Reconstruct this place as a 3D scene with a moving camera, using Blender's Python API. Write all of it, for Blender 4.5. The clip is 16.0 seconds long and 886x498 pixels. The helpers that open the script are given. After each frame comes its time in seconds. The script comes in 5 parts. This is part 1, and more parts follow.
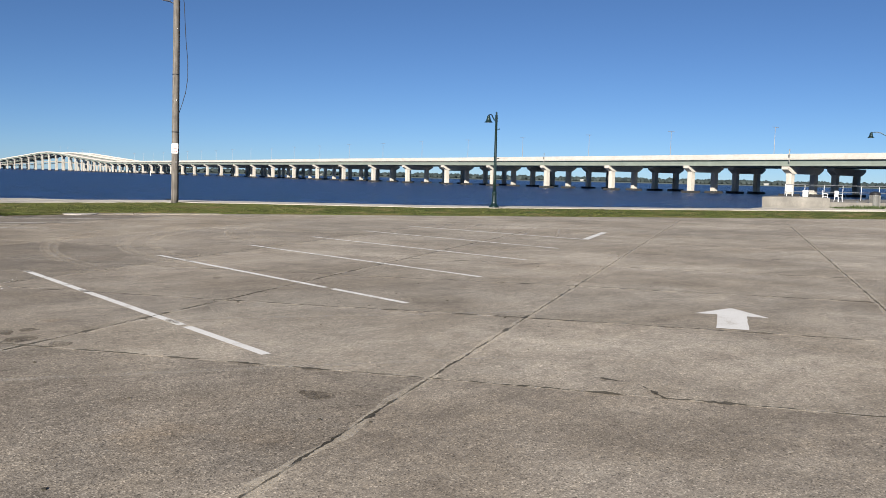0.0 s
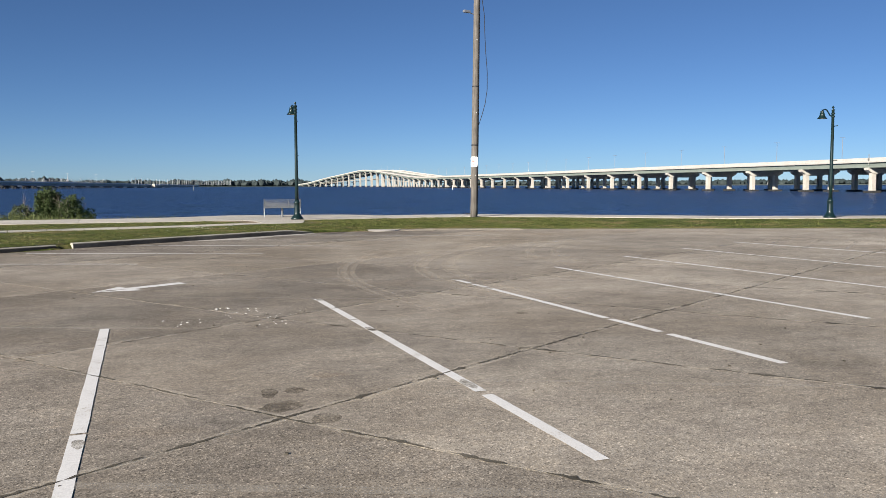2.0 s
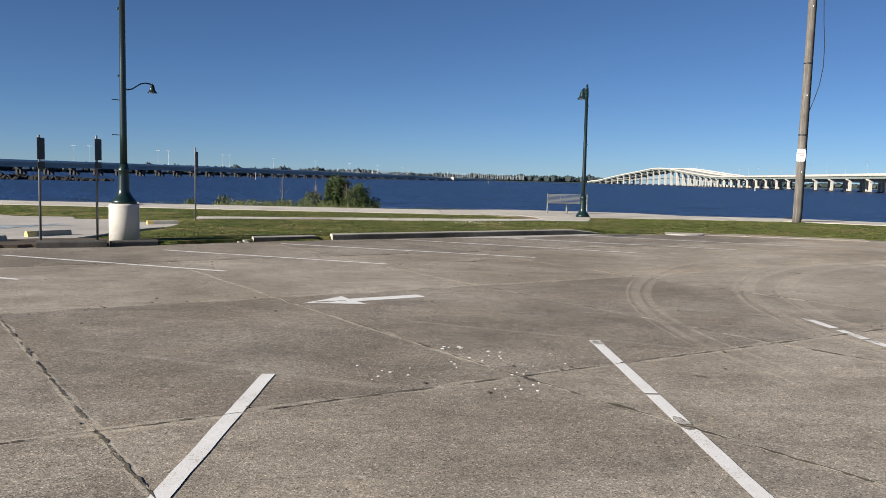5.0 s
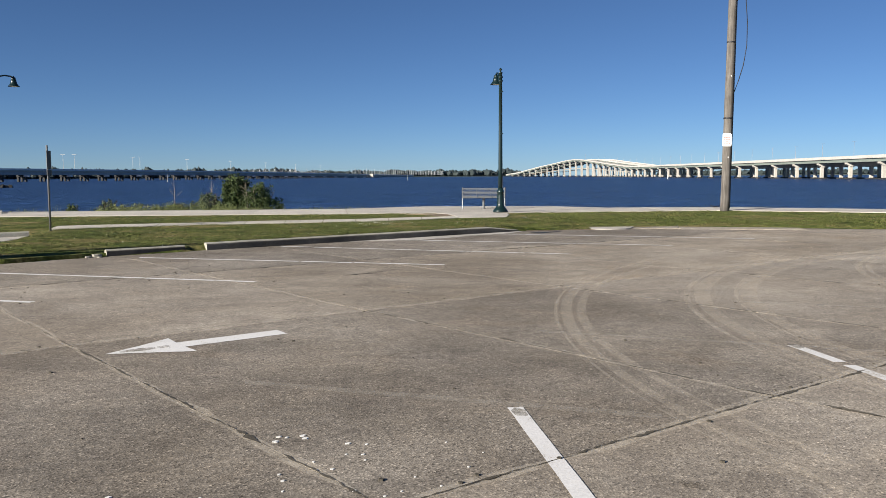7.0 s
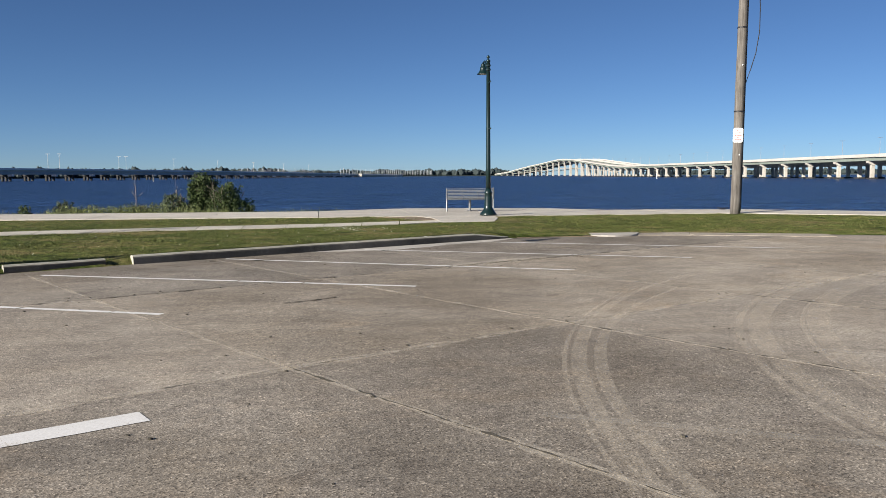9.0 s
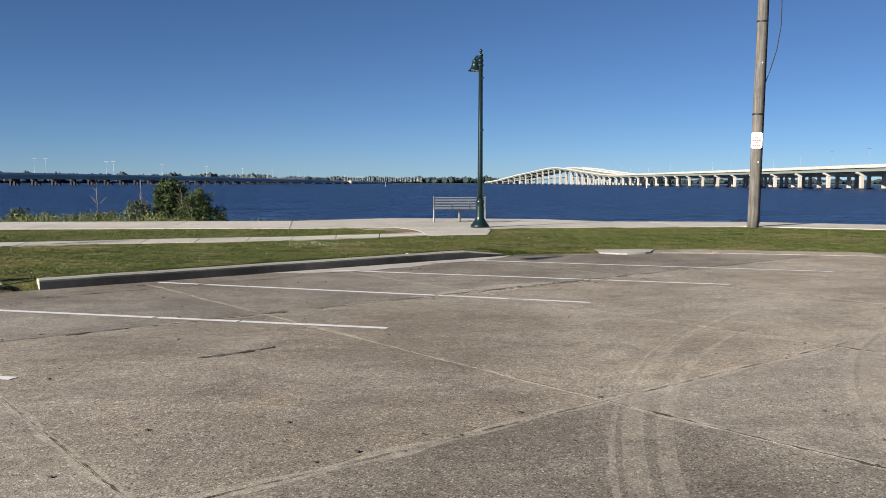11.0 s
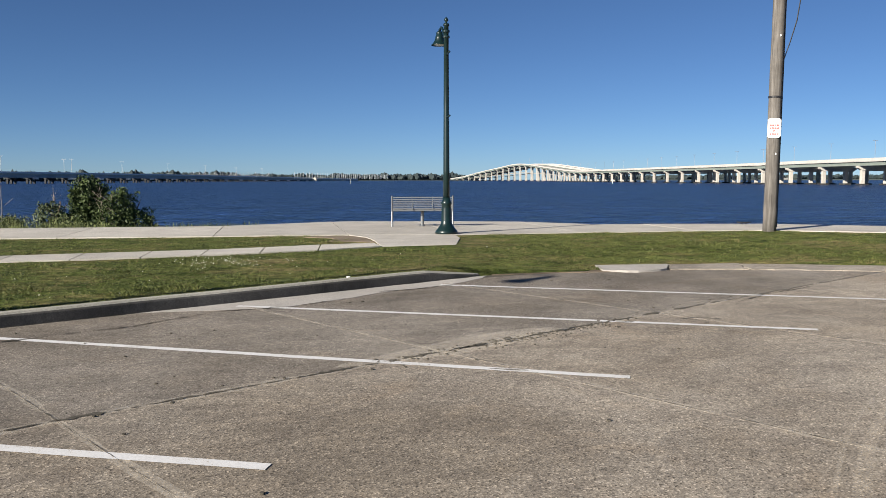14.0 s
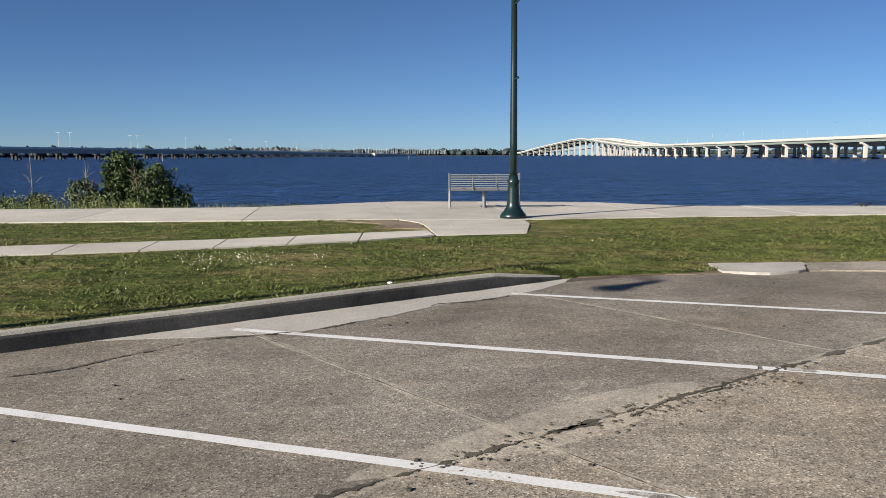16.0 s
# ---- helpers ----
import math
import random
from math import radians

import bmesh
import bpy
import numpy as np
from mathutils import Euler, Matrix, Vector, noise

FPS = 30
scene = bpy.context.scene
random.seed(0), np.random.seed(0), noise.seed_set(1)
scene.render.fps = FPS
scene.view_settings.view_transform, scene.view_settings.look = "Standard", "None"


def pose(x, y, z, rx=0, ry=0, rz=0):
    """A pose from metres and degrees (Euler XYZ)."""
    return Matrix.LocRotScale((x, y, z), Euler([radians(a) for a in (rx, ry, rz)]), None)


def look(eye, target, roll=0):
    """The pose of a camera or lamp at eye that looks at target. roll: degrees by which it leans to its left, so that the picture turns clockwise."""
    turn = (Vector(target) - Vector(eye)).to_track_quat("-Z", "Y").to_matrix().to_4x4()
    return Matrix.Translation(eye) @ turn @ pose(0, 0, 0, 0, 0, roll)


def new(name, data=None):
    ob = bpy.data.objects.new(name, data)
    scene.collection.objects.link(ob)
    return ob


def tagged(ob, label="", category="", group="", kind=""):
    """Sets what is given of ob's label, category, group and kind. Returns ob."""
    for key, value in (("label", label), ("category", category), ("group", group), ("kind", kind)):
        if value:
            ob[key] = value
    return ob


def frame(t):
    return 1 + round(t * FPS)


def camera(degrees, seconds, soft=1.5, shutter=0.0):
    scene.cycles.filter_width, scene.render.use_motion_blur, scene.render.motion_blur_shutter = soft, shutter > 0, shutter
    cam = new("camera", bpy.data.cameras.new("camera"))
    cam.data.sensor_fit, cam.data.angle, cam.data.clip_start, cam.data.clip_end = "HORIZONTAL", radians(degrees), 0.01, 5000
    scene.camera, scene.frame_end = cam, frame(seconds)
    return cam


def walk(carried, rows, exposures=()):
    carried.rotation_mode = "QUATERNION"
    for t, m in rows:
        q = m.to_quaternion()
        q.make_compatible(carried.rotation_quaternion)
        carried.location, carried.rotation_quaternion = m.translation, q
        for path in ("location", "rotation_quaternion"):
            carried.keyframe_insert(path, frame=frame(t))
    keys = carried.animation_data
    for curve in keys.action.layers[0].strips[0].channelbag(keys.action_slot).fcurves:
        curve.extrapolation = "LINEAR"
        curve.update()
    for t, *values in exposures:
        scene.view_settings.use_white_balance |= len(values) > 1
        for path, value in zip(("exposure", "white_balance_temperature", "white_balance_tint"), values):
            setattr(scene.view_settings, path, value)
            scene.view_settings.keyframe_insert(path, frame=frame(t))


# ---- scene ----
cam = camera(55.8, 16.0, 0.8)
PATH = [
    (0, (-0.182, -0.399, 1.689), (1.146, 1.086, 1.518), 1.3),
    (0.5, (0.149, 0.152, 1.687), (1.57, 1.549, 1.508), 1.4),
    (1, (0.461, 0.776, 1.677), (1.853, 2.201, 1.497), 0.8),
    (1.3, (0.648, 1.164, 1.685), (1.92, 2.696, 1.499), 0.1),
    (1.5, (0.743, 1.428, 1.687), (1.862, 3.076, 1.505), -0.0),
    (1.7, (0.808, 1.681, 1.68), (1.745, 3.44, 1.517), -0.0),
    (2, (0.958, 2.115, 1.696), (1.699, 3.966, 1.543), -0.2),
    (2.5, (1.187, 2.778, 1.707), (1.662, 4.715, 1.562), 0.5),
    (3, (1.346, 3.493, 1.687), (1.741, 5.448, 1.53), 1.0),
    (3.5, (1.507, 4.195, 1.676), (1.721, 6.177, 1.513), 0.8),
    (3.7, (1.551, 4.48, 1.659), (1.647, 6.471, 1.493), 0.7),
    (5.8, (2.282, 7.285, 1.55), (2.36, 9.276, 1.382), 1.3),
    (6, (2.348, 7.577, 1.556), (2.566, 9.558, 1.389), 1.0),
    (6.5, (2.494, 8.27, 1.545), (2.757, 10.245, 1.373), 0.5),
    (7, (2.64, 9.024, 1.528), (2.903, 10.999, 1.353), -0.3),
    (7.5, (2.812, 9.774, 1.511), (3.088, 11.744, 1.3), -0.4),
    (8, (2.963, 10.504, 1.505), (3.244, 12.472, 1.29), -0.2),
    (8.5, (3.12, 11.189, 1.504), (3.409, 13.158, 1.311), -0.1),
    (9, (3.262, 11.902, 1.512), (3.551, 13.873, 1.336), -0.3),
    (9.5, (3.423, 12.62, 1.521), (3.726, 14.591, 1.374), -0.6),
    (9.7, (3.483, 12.911, 1.495), (3.81, 14.879, 1.349), -0.4),
    (11.8, (3.92, 15.713, 1.506), (4.229, 17.68, 1.308), 0.5),
    (12, (3.968, 15.99, 1.516), (4.281, 17.951, 1.279), 0.7),
    (12.5, (4.105, 16.676, 1.521), (4.414, 18.637, 1.275), 1.0),
    (13, (4.26, 17.389, 1.515), (4.61, 19.343, 1.271), 0.9),
    (13.5, (4.452, 18.079, 1.513), (4.822, 20.03, 1.275), 0.5),
    (14, (4.598, 18.781, 1.506), (4.991, 20.735, 1.34), -0.1),
    (14.5, (4.708, 19.497, 1.501), (5.083, 21.454, 1.328), -0.1),
    (15, (4.805, 20.239, 1.481), (5.161, 22.195, 1.268), 0.0),
    (15.5, (4.917, 20.98, 1.484), (5.228, 22.944, 1.267), -0.2),
    (16, (5.028, 21.711, 1.491), (5.283, 23.682, 1.267), -0.2),
]
walk(cam, [(t, look(eye, target, roll)) for t, eye, target, roll in PATH])

# world, sun, exposure
SUN_AZ, SUN_EL = 211.5, 22.1
world = bpy.data.worlds.new("sky")
scene.world = world
world.use_nodes = True
wn = world.node_tree.nodes
sky = wn.new("ShaderNodeTexSky")
sky.sky_type, sky.sun_disc = "NISHITA", False
sky.sun_elevation, sky.sun_rotation = radians(SUN_EL), radians(90 - SUN_AZ)
sky.air_density, sky.dust_density, sky.ozone_density = 0.55, 0.08, 6.0
wn["Background"].inputs["Strength"].default_value = 0.0465
world.node_tree.links.new(sky.outputs["Color"], wn["Background"].inputs["Color"])

sun_data = bpy.data.lights.new("sun", "SUN")
sun_data.energy, sun_data.angle, sun_data.color = 5.0, radians(0.5), (1.0, 0.93, 0.835)
sun = new("sun", sun_data)
toward = Vector((math.cos(radians(SUN_AZ)) * math.cos(radians(SUN_EL)), math.sin(radians(SUN_AZ)) * math.cos(radians(SUN_EL)), math.sin(radians(SUN_EL))))
sun.matrix_world = look(tuple(toward * 60), (0, 0, 0))
scene.view_settings.exposure = 0.86

# ---------------------------------------------------------------- materials
def material(name, rough=0.8, metal=0.0, spec=0.4):
    m = bpy.data.materials.new(name)
    m.use_nodes = True
    b = m.node_tree.nodes["Principled BSDF"]
    b.inputs["Roughness"].default_value = rough
    b.inputs["Metallic"].default_value = metal
    b.inputs["Specular IOR Level"].default_value = spec
    return m, m.node_tree.nodes, m.node_tree.links, b


def position(n):
    return n.new("ShaderNodeNewGeometry").outputs["Position"]


def noise_tex(n, l, vec, scale, detail=4.0, rough=0.55, distort=0.0):
    t = n.new("ShaderNodeTexNoise")
    t.inputs["Scale"].default_value, t.inputs["Detail"].default_value = scale, detail
    t.inputs["Roughness"].default_value, t.inputs["Distortion"].default_value = rough, distort
    l.new(vec, t.inputs["Vector"])
    return t.outputs["Fac"]


def scaled(n, l, vec, s):
    m = n.new("ShaderNodeMapping")
    m.inputs["Scale"].default_value = s
    l.new(vec, m.inputs["Vector"])
    return m.outputs["Vector"]


def ramp(n, l, fac, stops):
    r = n.new("ShaderNodeValToRGB")
    while len(r.color_ramp.elements) < len(stops):
        r.color_ramp.elements.new(0.5)
    for e, (p, c) in zip(r.color_ramp.elements, stops):
        e.position = p
        e.color = (*c, 1) if len(c) == 3 else c
    l.new(fac, r.inputs["Fac"])
    return r.outputs["Color"]


def mix(n, l, a, b, fac, kind="MIX"):
    m = n.new("ShaderNodeMix")
    m.data_type, m.blend_type = "RGBA", kind
    for sock, v in ((m.inputs[6], a), (m.inputs[7], b), (m.inputs[0], fac)):
        if isinstance(v, (int, float)):
            sock.default_value = v
        elif isinstance(v, tuple):
            sock.default_value = (*v, 1)
        else:
            l.new(v, sock)
    return m.outputs[2]


def bump(n, l, b, height, strength, dist):
    k = n.new("ShaderNodeBump")
    k.inputs["Strength"].default_value, k.inputs["Distance"].default_value = strength, dist
    l.new(height, k.inputs["Height"])
    l.new(k.outputs["Normal"], b.inputs["Normal"])


def grey(v):
    return (v, v, v)


def concrete(name, dark, light, aggregate=0.5, stain=0.25, rough=0.88, grit=1.0):
    """Weathered concrete: broad stains, mottling, and exposed pebbles."""
    m, n, l, b = material(name, rough, spec=0.3 / grit ** 2)
    p = position(n)
    base = ramp(n, l, noise_tex(n, l, p, 0.9, 6, 0.62, 0.4), [(0.3, dark), (0.72, light)])
    big = ramp(n, l, noise_tex(n, l, scaled(n, l, p, (1.0, 1.0, 1.0)), 0.16, 3, 0.5), [(0.35, grey(1 - stain)), (0.7, grey(1.08))])
    base = mix(n, l, base, big, 1.0, "MULTIPLY")
    fine = noise_tex(n, l, p, 75, 3, 0.7)
    peb = n.new("ShaderNodeTexVoronoi")
    peb.inputs["Scale"].default_value = 95
    l.new(p, peb.inputs["Vector"])
    pebble = ramp(n, l, peb.outputs["Color"], [(0.06 * grit, grey(0.30 / grit)), (0.28 * grit, grey(0.9 / grit ** 0.5)), (0.72, grey(1.08)), (0.95, grey(2.0 * grit ** 0.4))])
    base = mix(n, l, base, pebble, aggregate, "MULTIPLY")
    base = mix(n, l, base, ramp(n, l, fine, [(0.3, grey(0.62 / grit ** 0.6)), (0.7, grey(1.32 * grit ** 0.25))]), 0.8, "MULTIPLY")
    base = mix(n, l, base, ramp(n, l, noise_tex(n, l, p, 14, 4, 0.75), [(0.3, grey(0.78)), (0.7, grey(1.16))]), min(1.0, 0.25 + aggregate), "MULTIPLY")
    base = mix(n, l, base, ramp(n, l, noise_tex(n, l, p, 30, 3, 0.75), [(0.32, grey(0.74)), (0.5, grey(1.0)), (0.7, grey(1.2))]), aggregate, "MULTIPLY")
    streak = noise_tex(n, l, scaled(n, l, p, (0.35, 1.6, 1.0)), 1.0, 5, 0.65, 0.8)
    base = mix(n, l, base, ramp(n, l, streak, [(0.36, grey(0.88)), (0.6, grey(1.04))]), aggregate, "MULTIPLY")
    brown = ramp(n, l, noise_tex(n, l, p, 0.33, 5, 0.68, 0.6), [(0.36, (0.84, 0.81, 0.77)), (0.6, grey(1.05))])
    base = mix(n, l, base, brown, aggregate, "MULTIPLY")
    mottle = noise_tex(n, l, scaled(n, l, p, (1.0, 1.35, 1.0)), 2.3, 5, 0.7, 1.2)
    base = mix(n, l, base, ramp(n, l, mottle, [(0.34, (0.80, 0.79, 0.79)), (0.5, grey(1.0)), (0.68, (1.12, 1.10, 1.07))]), aggregate, "MULTIPLY")
    if grit > 1.05:
        rust = noise_tex(n, l, p, 0.7, 4, 0.7, 0.5)
        base = mix(n, l, base, ramp(n, l, rust, [(0.56, grey(1.0)), (0.74, (1.05, 0.985, 0.91))]), aggregate, "MULTIPLY")
    rnd = n.new("ShaderNodeObjectInfo").outputs["Random"]
    base = mix(n, l, base, ramp(n, l, rnd, [(0.0, grey(0.93)), (1.0, grey(1.06))]), 1.0, "MULTIPLY")
    l.new(base, b.inputs["Base Color"])
    bump(n, l, b, mix(n, l, fine, peb.outputs["Distance"], 0.5), 0.5, 0.006)
    return m


def paint_on_ground(name, colour, under, wear=0.46):
    m, n, l, b = material(name, 0.75, spec=0.3)
    p = position(n)
    fine = noise_tex(n, l, p, 60, 4, 0.75)
    broad = noise_tex(n, l, p, 2.2, 3, 0.6)
    both = mix(n, l, fine, broad, 0.4)
    col = mix(n, l, ramp(n, l, noise_tex(n, l, p, 60, 2), [(0.3, tuple(c * 0.8 for c in colour)), (0.7, colour)]), under, ramp(n, l, both, [(wear + 0.08, grey(0.0)), (wear + 0.16, grey(1.0))]))
    l.new(col, b.inputs["Base Color"])
    bump(n, l, b, fine, 0.3, 0.003)
    return m


def plain(name, colour, rough=0.5, metal=0.0, vary=0.15, scale=6.0, spec=0.4, grain=0.15):
    m, n, l, b = material(name, rough, metal, spec)
    p = n.new("ShaderNodeTexCoord").outputs["Object"]
    f = noise_tex(n, l, p, scale, 5, 0.6)
    l.new(ramp(n, l, f, [(0.3, tuple(c * (1 - vary) for c in colour)), (0.7, tuple(min(1, c * (1 + vary)) for c in colour))]), b.inputs["Base Color"])
    if grain:
        bump(n, l, b, noise_tex(n, l, p, scale * 9, 3), grain, 0.004)
    return m


def stain_mat(name, colour, strength, scale=3.0, low=0.38):
    """A thin mark on the ground that lets the ground show through."""
    m, n, l, b = material(name, 0.85, spec=0.2)
    p = position(n)
    b.inputs["Base Color"].default_value = (*colour, 1)
    f = noise_tex(n, l, p, scale, 6, 0.7)
    g = noise_tex(n, l, p, scale * 14, 3, 0.7)
    a = ramp(n, l, mix(n, l, f, g, 0.45), [(low, grey(0.0)), (low + 0.24, grey(strength))])
    l.new(a, b.inputs["Alpha"])
    return m


M_LOT = concrete("old_concrete", (0.292, 0.256, 0.210), (0.422, 0.374, 0.308), 0.9, 0.24)
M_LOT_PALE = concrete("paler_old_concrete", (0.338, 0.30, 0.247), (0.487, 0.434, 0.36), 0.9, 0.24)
M_LOT_WORN = concrete("exposed_aggregate_concrete", (0.315, 0.274, 0.222), (0.465, 0.41, 0.332), 0.95, 0.24, 0.9, 1.12)
M_LOT_GRIT = concrete("gritty_exposed_aggregate_concrete", (0.236, 0.208, 0.171), (0.378, 0.337, 0.282), 0.92, 0.3, 0.92, 1.1)
M_LOT_OLD = concrete("darker_old_concrete", (0.250, 0.221, 0.184), (0.376, 0.334, 0.277), 0.9, 0.28, 0.9, 1.15)
M_WALK = concrete("pale_concrete", (0.44, 0.41, 0.355), (0.60, 0.56, 0.49), 0.12, 0.1)
M_KERB = concrete("kerb_concrete", (0.38, 0.365, 0.305), (0.54, 0.515, 0.435), 0.3, 0.22)
M_KERBFACE = concrete("blackish_kerb_concrete", (0.05, 0.047, 0.042), (0.17, 0.16, 0.145), 0.3, 0.35)
M_KERBSIDE = concrete("dark_grey_kerb_concrete", (0.06, 0.057, 0.052), (0.20, 0.19, 0.17), 0.3, 0.4)
M_PIERWALL = concrete("stained_pier_concrete", (0.20, 0.19, 0.17), (0.34, 0.32, 0.28), 0.1, 0.3)
M_GUTTER = concrete("gutter_concrete", (0.42, 0.395, 0.355), (0.54, 0.505, 0.455), 0.18, 0.15)
M_PEDESTAL = concrete("whitish_cast_concrete", (0.46, 0.44, 0.40), (0.60, 0.57, 0.52), 0.05, 0.12)
M_JOINT = concrete("joint_dirt", (0.045, 0.04, 0.03), (0.17, 0.15, 0.115), 0.4, 0.2)
M_PIER = concrete("bridge_concrete", (0.47, 0.44, 0.385), (0.57, 0.535, 0.47), 0.0, 0.06)
M_DECK = concrete("deck_concrete", (0.48, 0.455, 0.41), (0.58, 0.55, 0.50), 0.0, 0.06)
M_GIRDER = plain("weathered_green_girder", (0.20, 0.23, 0.20), 0.7, 0, 0.12, 0.3)
M_DARKPIER = plain("dark_pier_concrete", (0.035, 0.035, 0.035), 0.8, 0, 0.3, 0.6)
M_OLDBRIDGE = plain("grey_old_bridge_concrete", (0.46, 0.47, 0.48), 0.8, 0, 0.15, 0.05)
M_FASCIA = plain("blue_grey_bridge_fascia", (0.72, 0.73, 0.74), 0.8, 0, 0.12, 0.05)
M_WHITEPAINT = paint_on_ground("worn_white_paint", (0.79, 0.78, 0.755), (0.40, 0.36, 0.30), 0.46)
M_FADED = stain_mat("faded_white_paint", (0.54, 0.495, 0.42), 0.42, 5.0)
M_TYRE = stain_mat("pale_tyre_scuff", (0.52, 0.47, 0.39), 0.36, 4.0)
M_DUST = stain_mat("pale_joint_dust", (0.52, 0.475, 0.40), 0.6, 6.0)
M_OIL = stain_mat("oil_stain", (0.045, 0.04, 0.035), 0.85, 4.0)
M_WEAR = stain_mat("worn_off_paint", (0.11, 0.10, 0.085), 0.95, 9.0, 0.36)
M_DAMP = stain_mat("rust_stain", (0.33, 0.22, 0.12), 0.25, 3.0)
M_CHIP = plain("white_shell_chip", (0.75, 0.74, 0.70), 0.6)
M_DIRT = concrete("bare_soil", (0.19, 0.145, 0.10), (0.33, 0.265, 0.185), 0.4, 0.3)
M_SOIL = concrete("dark_damp_soil", (0.055, 0.042, 0.03), (0.13, 0.10, 0.072), 0.3, 0.3)
M_GREEN = plain("dark_green_enamel", (0.006, 0.019, 0.019), 0.32, 0.0, 0.2, 3.0, 0.5, 0.05)
M_LENS = plain("frosted_lamp_glass", (0.55, 0.55, 0.52), 0.3, 0, 0.05)
M_STEEL = plain("galvanised_steel", (0.42, 0.43, 0.44), 0.45, 0.7, 0.15, 8)
M_DARKSTEEL = plain("grey_sign_back", (0.022, 0.026, 0.028), 0.6, 0.0, 0.15)
M_POST = plain("dull_weathered_post_steel", (0.15, 0.155, 0.16), 0.6, 0.3, 0.25, 8)
M_SIGNWHITE = plain("white_sign_sheet", (0.80, 0.79, 0.77), 0.5, 0, 0.05)
M_SIGNRED = plain("faded_red_print", (0.50, 0.11, 0.10), 0.55, 0, 0.1)
M_CABLE = plain("black_rubber_cable", (0.02, 0.02, 0.022), 0.5)
M_YELLOW = plain("worn_yellow_paint", (0.55, 0.44, 0.18), 0.7, 0, 0.25, 12)
M_BENCH = plain("pale_grey_powder_coat", (0.17, 0.178, 0.18), 0.45, 0.2, 0.08)
M_PLASTIC = plain("white_plastic", (0.80, 0.80, 0.79), 0.4, 0, 0.03)
M_BIN = plain("grey_bin_steel", (0.22, 0.22, 0.21), 0.5, 0.4, 0.15)
M_CARPAINT = plain("dark_maroon_car_paint", (0.011, 0.005, 0.006), 0.25, 0.0, 0.1, 2, 0.6, 0)
M_CHROME = plain("chrome", (0.6, 0.6, 0.6), 0.15, 1.0, 0.05)
M_TAIL = plain("red_tail_light", (0.2, 0.01, 0.01), 0.25, 0, 0.05)
M_RUBBER = plain("black_tyre_rubber", (0.02, 0.02, 0.02), 0.8)
M_GLASS = plain("dark_car_glass", (0.012, 0.014, 0.016), 0.08, 0, 0.05, 2, 0.6, 0)
M_ROCK = plain("riprap_rock", (0.016, 0.015, 0.014), 0.9, 0, 0.35, 0.6)
M_TWIG = plain("bare_grey_twig", (0.26, 0.22, 0.18), 0.85, 0, 0.2)
M_BARK = plain("shrub_bark", (0.12, 0.09, 0.065), 0.9, 0, 0.3)
M_BLUE = paint_on_ground("faded_blue_paint", (0.30, 0.42, 0.55), (0.33, 0.295, 0.245), 0.42)


def grass_ground():
    m, n, l, b = material("mown_grass_turf", 0.95, spec=0.1)
    p = position(n)
    green = ramp(n, l, noise_tex(n, l, p, 2.6, 6, 0.65, 0.5), [(0.32, (0.038, 0.056, 0.013)), (0.52, (0.086, 0.108, 0.026)), (0.72, (0.155, 0.165, 0.05))])
    dry = ramp(n, l, noise_tex(n, l, scaled(n, l, p, (0.7, 1.3, 1.0)), 0.75, 5, 0.65), [(0.48, grey(0.0)), (0.64, grey(0.8))])
    col = mix(n, l, green, (0.23, 0.185, 0.085), dry)
    col = mix(n, l, col, ramp(n, l, noise_tex(n, l, p, 45, 3, 0.7), [(0.3, grey(0.4)), (0.7, grey(1.6))]), 0.9, "MULTIPLY")
    col = mix(n, l, col, ramp(n, l, noise_tex(n, l, p, 7, 4, 0.7), [(0.36, grey(0.42)), (0.64, grey(1.5))]), 0.9, "MULTIPLY")
    l.new(col, b.inputs["Base Color"])
    bump(n, l, b, noise_tex(n, l, p, 30, 4, 0.7), 0.9, 0.05)
    return m


def leaf_mat(name, dark, light, rough=0.6):
    m, n, l, b = material(name, rough, spec=0.25)
    r = n.new("ShaderNodeNewGeometry").outputs["Random Per Island"]
    l.new(ramp(n, l, r, [(0.0, dark), (1.0, light)]), b.inputs["Base Color"])
    b.inputs["Subsurface Weight"].default_value = 0.0
    return m


def water_mat():
    m, n, l, b = material("choppy_bay_water", 0.28, spec=0.09)
    p = position(n)
    b.inputs["IOR"].default_value = 1.33
    col = ramp(n, l, noise_tex(n, l, scaled(n, l, p, (0.010, 0.030, 1.0)), 1.0, 5, 0.6), [(0.35, (0.009, 0.023, 0.072)), (0.65, (0.015, 0.037, 0.106))])
    # light and dark of the wave faces, put into the water's colour at two scales
    gust_shading = ramp(n, l, noise_tex(n, l, scaled(n, l, p, (0.16, 0.36, 1.0)), 1.0, 6, 0.75, 0.8), [(0.36, grey(0.45)), (0.52, grey(1.0)), (0.68, grey(2.1))])
    col = mix(n, l, col, gust_shading, 1.0, "MULTIPLY")
    wave_shading = ramp(n, l, noise_tex(n, l, scaled(n, l, p, (0.3, 0.9, 1.0)), 1.0, 5, 0.72, 0.5), [(0.32, grey(0.35)), (0.68, grey(2.0))])
    col = mix(n, l, col, wave_shading, 0.9, "MULTIPLY")
    l.new(col, b.inputs["Base Color"])
    chop = noise_tex(n, l, scaled(n, l, p, (0.38, 0.5, 1.0)), 1.0, 4, 0.6, 0.6)
    swell = noise_tex(n, l, scaled(n, l, p, (0.09, 0.15, 1.0)), 1.0, 4, 0.65, 0.3)
    bump(n, l, b, mix(n, l, chop, swell, 0.45), 1.0, 4.0)
    return m


